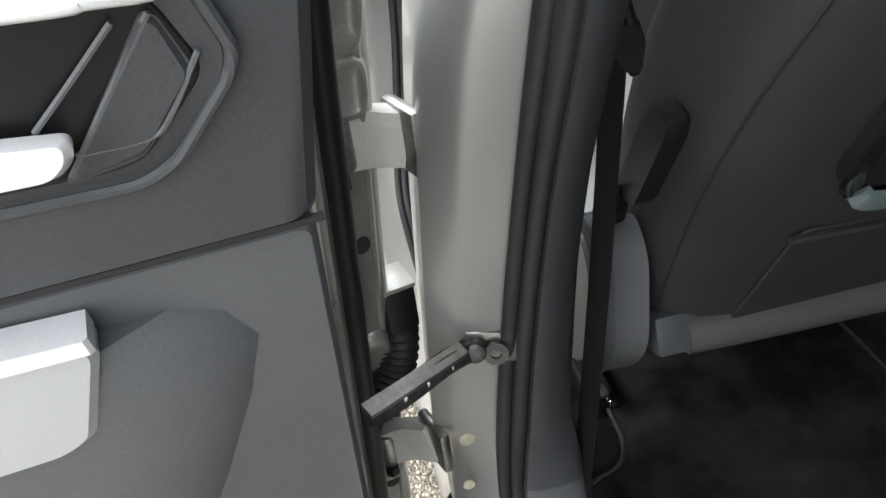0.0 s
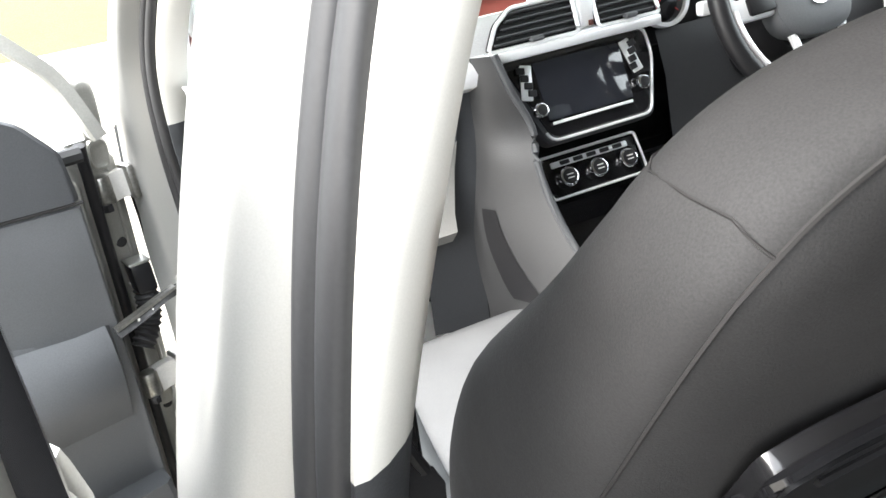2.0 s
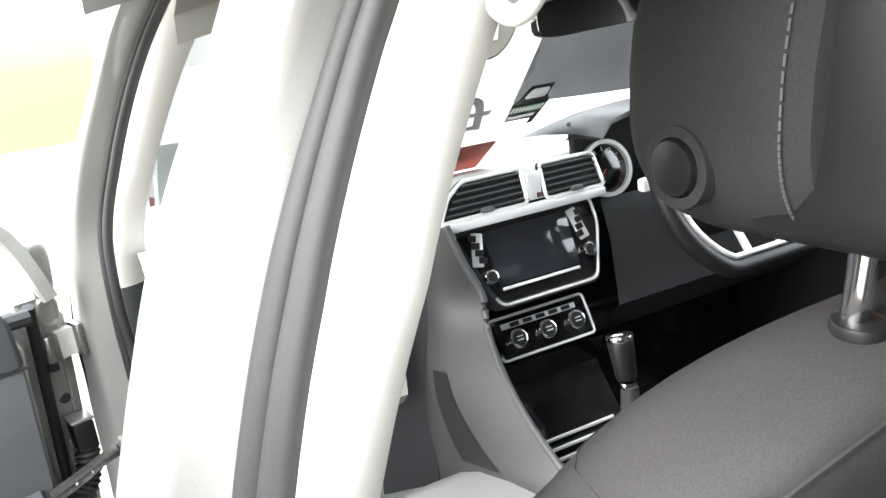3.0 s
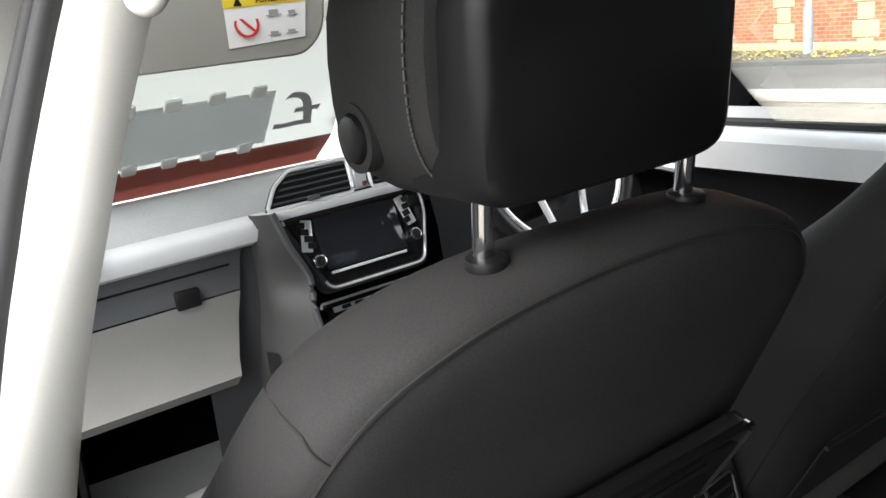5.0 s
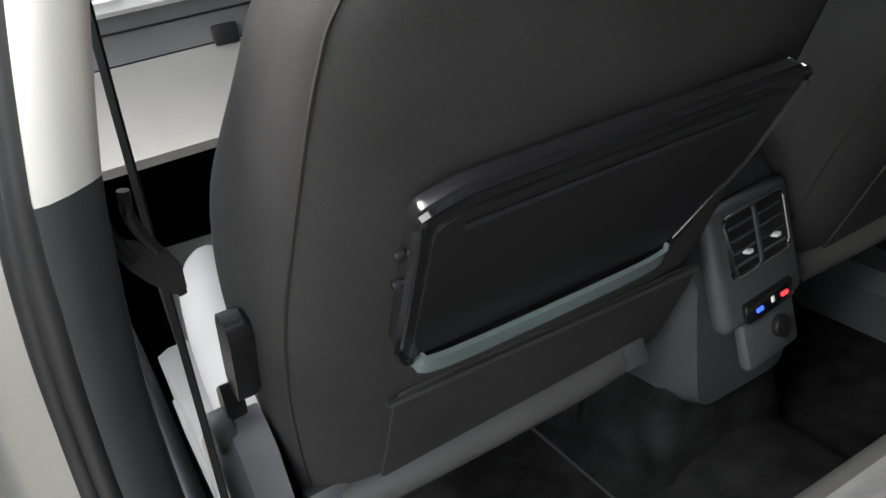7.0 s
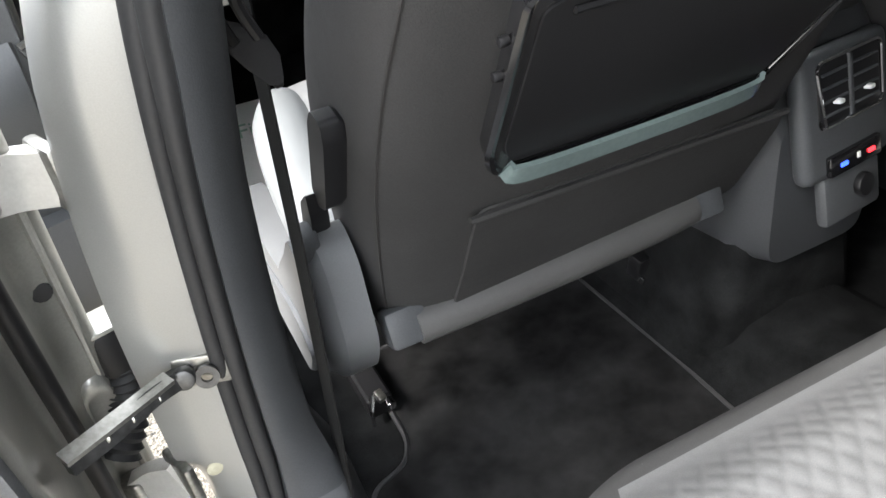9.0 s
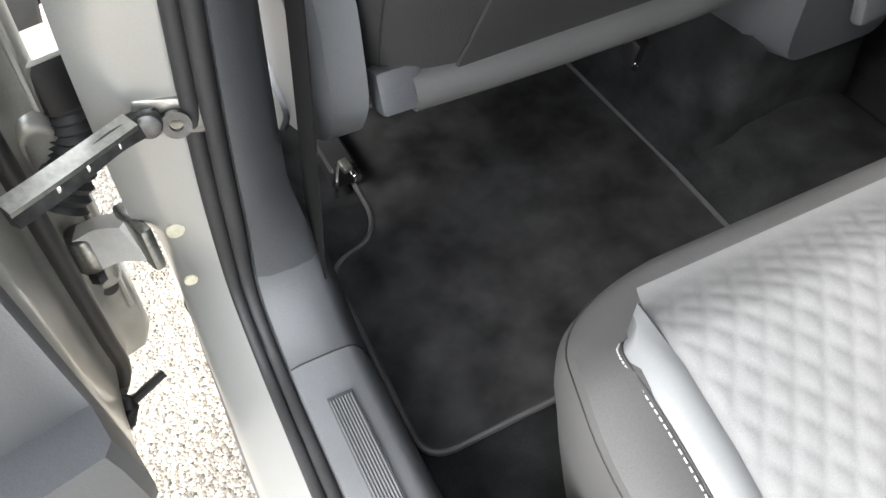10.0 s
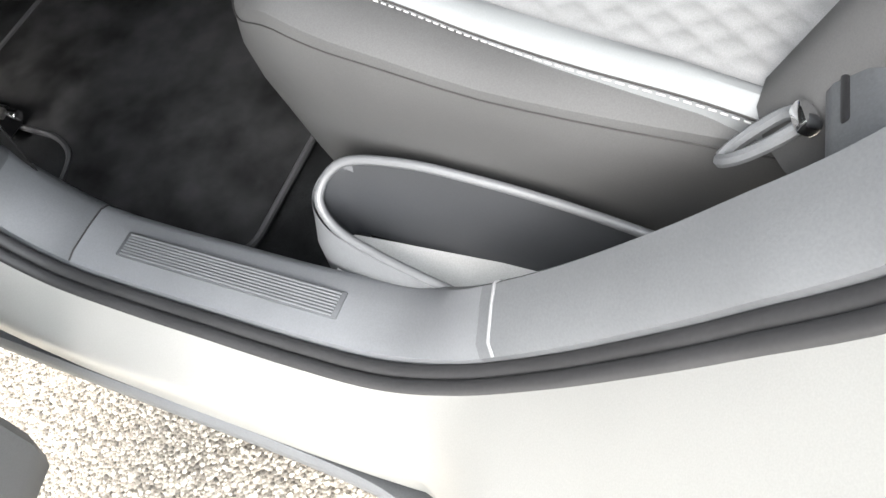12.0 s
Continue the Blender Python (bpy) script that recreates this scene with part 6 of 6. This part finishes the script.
sm = Matrix(((-1, 0, 0, 0), (0, -SLOPE / 1.887, 0.53, 0), (0, 1 / 1.887, 0.85, 0), (0, 0, 0, 1)))
p = screen_at(-0.048, 1.380, 0.017)
part("pound_sign", letters("£", 0.175, Matrix.Translation(p) @ sm), GREYPRINT, board, "grey printed sign seen from behind")

sticker = thing("windscreen_sticker", "black car-shaped sticker with plain bars seen from behind", "sticker", (0.08, 0.93, 1.37))
car_line = [(0.038, 1.330), (0.050, 1.330), (0.050, 1.341), (0.108, 1.341), (0.108, 1.330), (0.120, 1.330), (0.120, 1.372), (0.112, 1.380), (0.106, 1.384), (0.102, 1.405), (0.055, 1.405), (0.050, 1.384), (0.046, 1.380), (0.038, 1.372)]
part("car_shape", slab(car_line, 0.001, lambda a, b, h: screen_at(a, b, 0.004 + h)), BLACK, sticker, "black car outline")
part("window_shape", slab(rounded([(0.056, 1.384), (0.100, 1.384), (0.097, 1.401), (0.060, 1.401)], 0.006, 3), 0.001, lambda a, b, h: screen_at(a, b, 0.0062 + h)), PAPER, sticker)
part("green_band", slab([(0.043, 1.358), (0.115, 1.358), (0.115, 1.372), (0.043, 1.372)], 0.001, lambda a, b, h: screen_at(a, b, 0.0062 + h)), GREEN, sticker, "green band with plain bars")
for k in range(9):
    part("print", slab([(0.047 + 0.0074 * k, 1.361), (0.0515 + 0.0074 * k, 1.361), (0.0515 + 0.0074 * k, 1.3695), (0.047 + 0.0074 * k, 1.3695)], 0.0006, lambda a, b, h: screen_at(a, b, 0.0074 + h)), PAPER, sticker)
part("bumper_bar", slab([(0.052, 1.348), (0.106, 1.348), (0.106, 1.353), (0.052, 1.353)], 0.001, lambda a, b, h: screen_at(a, b, 0.0062 + h)), PAPER, sticker)

# sun visor with its airbag label
visor = thing("sun_visor", "grey sun visor folded down with a yellow warning label", "sun visor", (-0.3, 0.65, 1.45))


def visor_at(x, z, h=0.0):
    return Vector((x, 0.66 - (z - 1.45) * 0.12 - h, z + 0.012))


part("flap", slab(rounded([(-0.46, 1.455), (-0.135, 1.452), (-0.105, 1.48), (-0.092, 1.572), (-0.46, 1.585)], 0.022, 5), 0.02, lambda a, b, h: visor_at(a, b, h - 0.02), 0.005), HEADLINE, visor, "warm grey visor flap")
part("visor_rod", tube([visor_at(-0.46, 1.580, -0.01), visor_at(-0.10, 1.571, -0.01)], 0.006, 8), DARK, visor)
cl_ = part("visor_clip", rbox((0.024, 0.024, 0.026), Matrix.Translation(visor_at(-0.118, 1.578, 0.0)), 0.006), PALE, visor, "pale visor clip")
part("clip_foot", rbox((0.03, 0.03, 0.012), Matrix.Translation(visor_at(-0.118, 1.598, 0.0)), 0.004), PALE, cl_)
lab = part("label", slab([(-0.245, 1.472), (-0.136, 1.476), (-0.128, 1.5365), (-0.245, 1.5365)], 0.0006, lambda a, b, h: visor_at(a, b, 0.0006 + h)), WHITE, visor, "white and yellow airbag label")
part("label_band", slab([(-0.2455, 1.5215), (-0.1295, 1.5225), (-0.1275, 1.537), (-0.2455, 1.537)], 0.0005, lambda a, b, h: visor_at(a, b, 0.0014 + h)), YELLOW, lab, "yellow band")
vm = Matrix.Translation(visor_at(-0.178, 1.5293, 0.0022)) @ pose(0, 0, 0, 90, 0, 0)
part("label_words", letters("AIRBAG", 0.0135, vm), BLACK, lab, "black word AIRBAG")
part("warning_mark", slab([(-0.232, 1.5235), (-0.220, 1.5235), (-0.226, 1.5345)], 0.0005, lambda a, b, h: visor_at(a, b, 0.0022 + h)), BLACK, lab)
part("ban_ring", ringshape(0.0155, 0.0035, 0.0006, Matrix.Translation(visor_at(-0.217, 1.500, 0.0016)) @ pose(0, 0, 0, 90, 0, 0), 28), RED, lab, "red ban ring")
part("ban_bar", rbox((0.030, 0.0035, 0.0006), Matrix.Translation(visor_at(-0.217, 1.500, 0.0018)) @ pose(0, 0, 0, 90, 0, 0) @ pose(0, 0, 0, 0, 0, -45), 0), RED, lab)
for x, z, w, h in ((-0.178, 1.508, 0.022, 0.014), (-0.152, 1.506, 0.016, 0.012), (-0.180, 1.483, 0.018, 0.009), (-0.155, 1.483, 0.018, 0.009)):
    part("print", rbox((w, 0.0006, 0.0012), Matrix.Translation(visor_at(x, z, 0.0018)), 0), GREYPRINT, lab)
    part("print", rbox((w * 0.6, 0.0006, h * 0.6), Matrix.Translation(visor_at(x, z + h * 0.2, 0.0017)), 0), GREYPRINT, lab)

mirror = thing("rear_view_mirror", "interior mirror on a grey windscreen mount", "mirror", (0.03, 0.72, 1.5))
part("housing", loft([[(0.07 + a * q, 0.71 + h, 1.508 + b * q + a * 0.04) for a, b in oblong(0.120, 0.027, 5, 36)] for h, q in ((0.03, 0.5), (0.02, 0.9), (0.0, 1.0), (-0.006, 0.97))]), BLACK, mirror, "black mirror housing")
part("glass", slab([(a * 0.96, b * 0.92) for a, b in oblong(0.120, 0.027, 5, 36)], 0.002, lambda a, b, h: Vector((0.07 + a, 0.702 - h, 1.508 + b + a * 0.04))), material("mirror_glass", (0.85, 0.9, 0.92), 0.02, 1.0), mirror, "mirror glass")
part("mount", loft([[(0.06 + a * q, 0.70 + h, 1.568 + b * q) for a, b in oblong(0.10, 0.028, 3, 28)] for h, q in ((-0.12, 0.6), (-0.06, 0.95), (0.0, 1.0), (0.05, 0.7))]), MID, mirror, "grey sensor cover")

# outside mirror on the driver's door
outer = thing("door_mirror", "silver-grey outside mirror on the driver door", "mirror", (0.82, 0.9, 1.2))
part("shell", loft([[(0.90 + a * q, 0.905 + h, 1.235 + b * q) for a, b in oblong(0.115, 0.072, 4, 32)] for h, q in ((0.10, 0.45), (0.08, 0.75), (0.03, 0.97), (0.0, 1.0), (-0.008, 0.97))]), PAINT, outer, "silver-grey mirror shell")
part("glass", slab([(a * 0.9, b * 0.86) for a, b in oblong(0.115, 0.072, 4, 32)], 0.002, lambda a, b, h: Vector((0.90 + a, 0.894 - h + a * 0.15, 1.235 + b))), bpy.data.materials["mirror_glass"], outer, "mirror glass")
part("arm", bar(0.74, 0.82, 0.90, 0.96, 1.185, 1.215, 0.01), BLACK, outer, "black mirror arm")

# coat hook on the pillar, grab handle on the far side
hook = thing("coat_hook", "pale grey plastic coat hook on the pillar", "hook", (-0.51, 0.04, 1.50))
part("base", rbox((0.010, 0.012, 0.022), pose(-0.499, 0.026, 1.524, -12, 14, 30), 0.004), PALE, hook, "pale grey hook base")
part("hook", tube(curve([(-0.487, 0.007, 1.529), (-0.490, 0.010, 1.537), (-0.495, 0.013, 1.539), (-0.501, 0.015, 1.527), (-0.507, 0.015, 1.513), (-0.504, 0.012, 1.507), (-0.499, 0.008, 1.508), (-0.492, 0.004, 1.518)], 6), 0.0042, 10), PALE, hook, "pale grey hook")
grab = thing("grab_handle", "warm grey grab handle on the headlining", "grab handle", (0.6, 0.45, 1.55))
part("handle", tube(curve([(0.60, 0.57, 1.60), (0.585, 0.55, 1.572), (0.575, 0.50, 1.560), (0.575, 0.40, 1.562), (0.585, 0.345, 1.568), (0.60, 0.33, 1.60)], 5), 0.010, 10), HEADLINE, grab)

# paper mat in the passenger footwell
paper = thing("paper_mat", "white paper floor cover with green print in the footwell", "paper mat", (-0.307, 1.15, 0.38))
pm = pose(-0.302, 1.325, 0.4665, 26.57, 0, -5)
part("sheet", rbox((0.425, 0.35, 0.002), pm, 0.0), PAPER, paper, "white paper sheet")
part("letter", letters("Fi", 0.062, pm @ pose(-0.150, 0.085, 0.0016)), GREENPALE, paper, "faded green print")
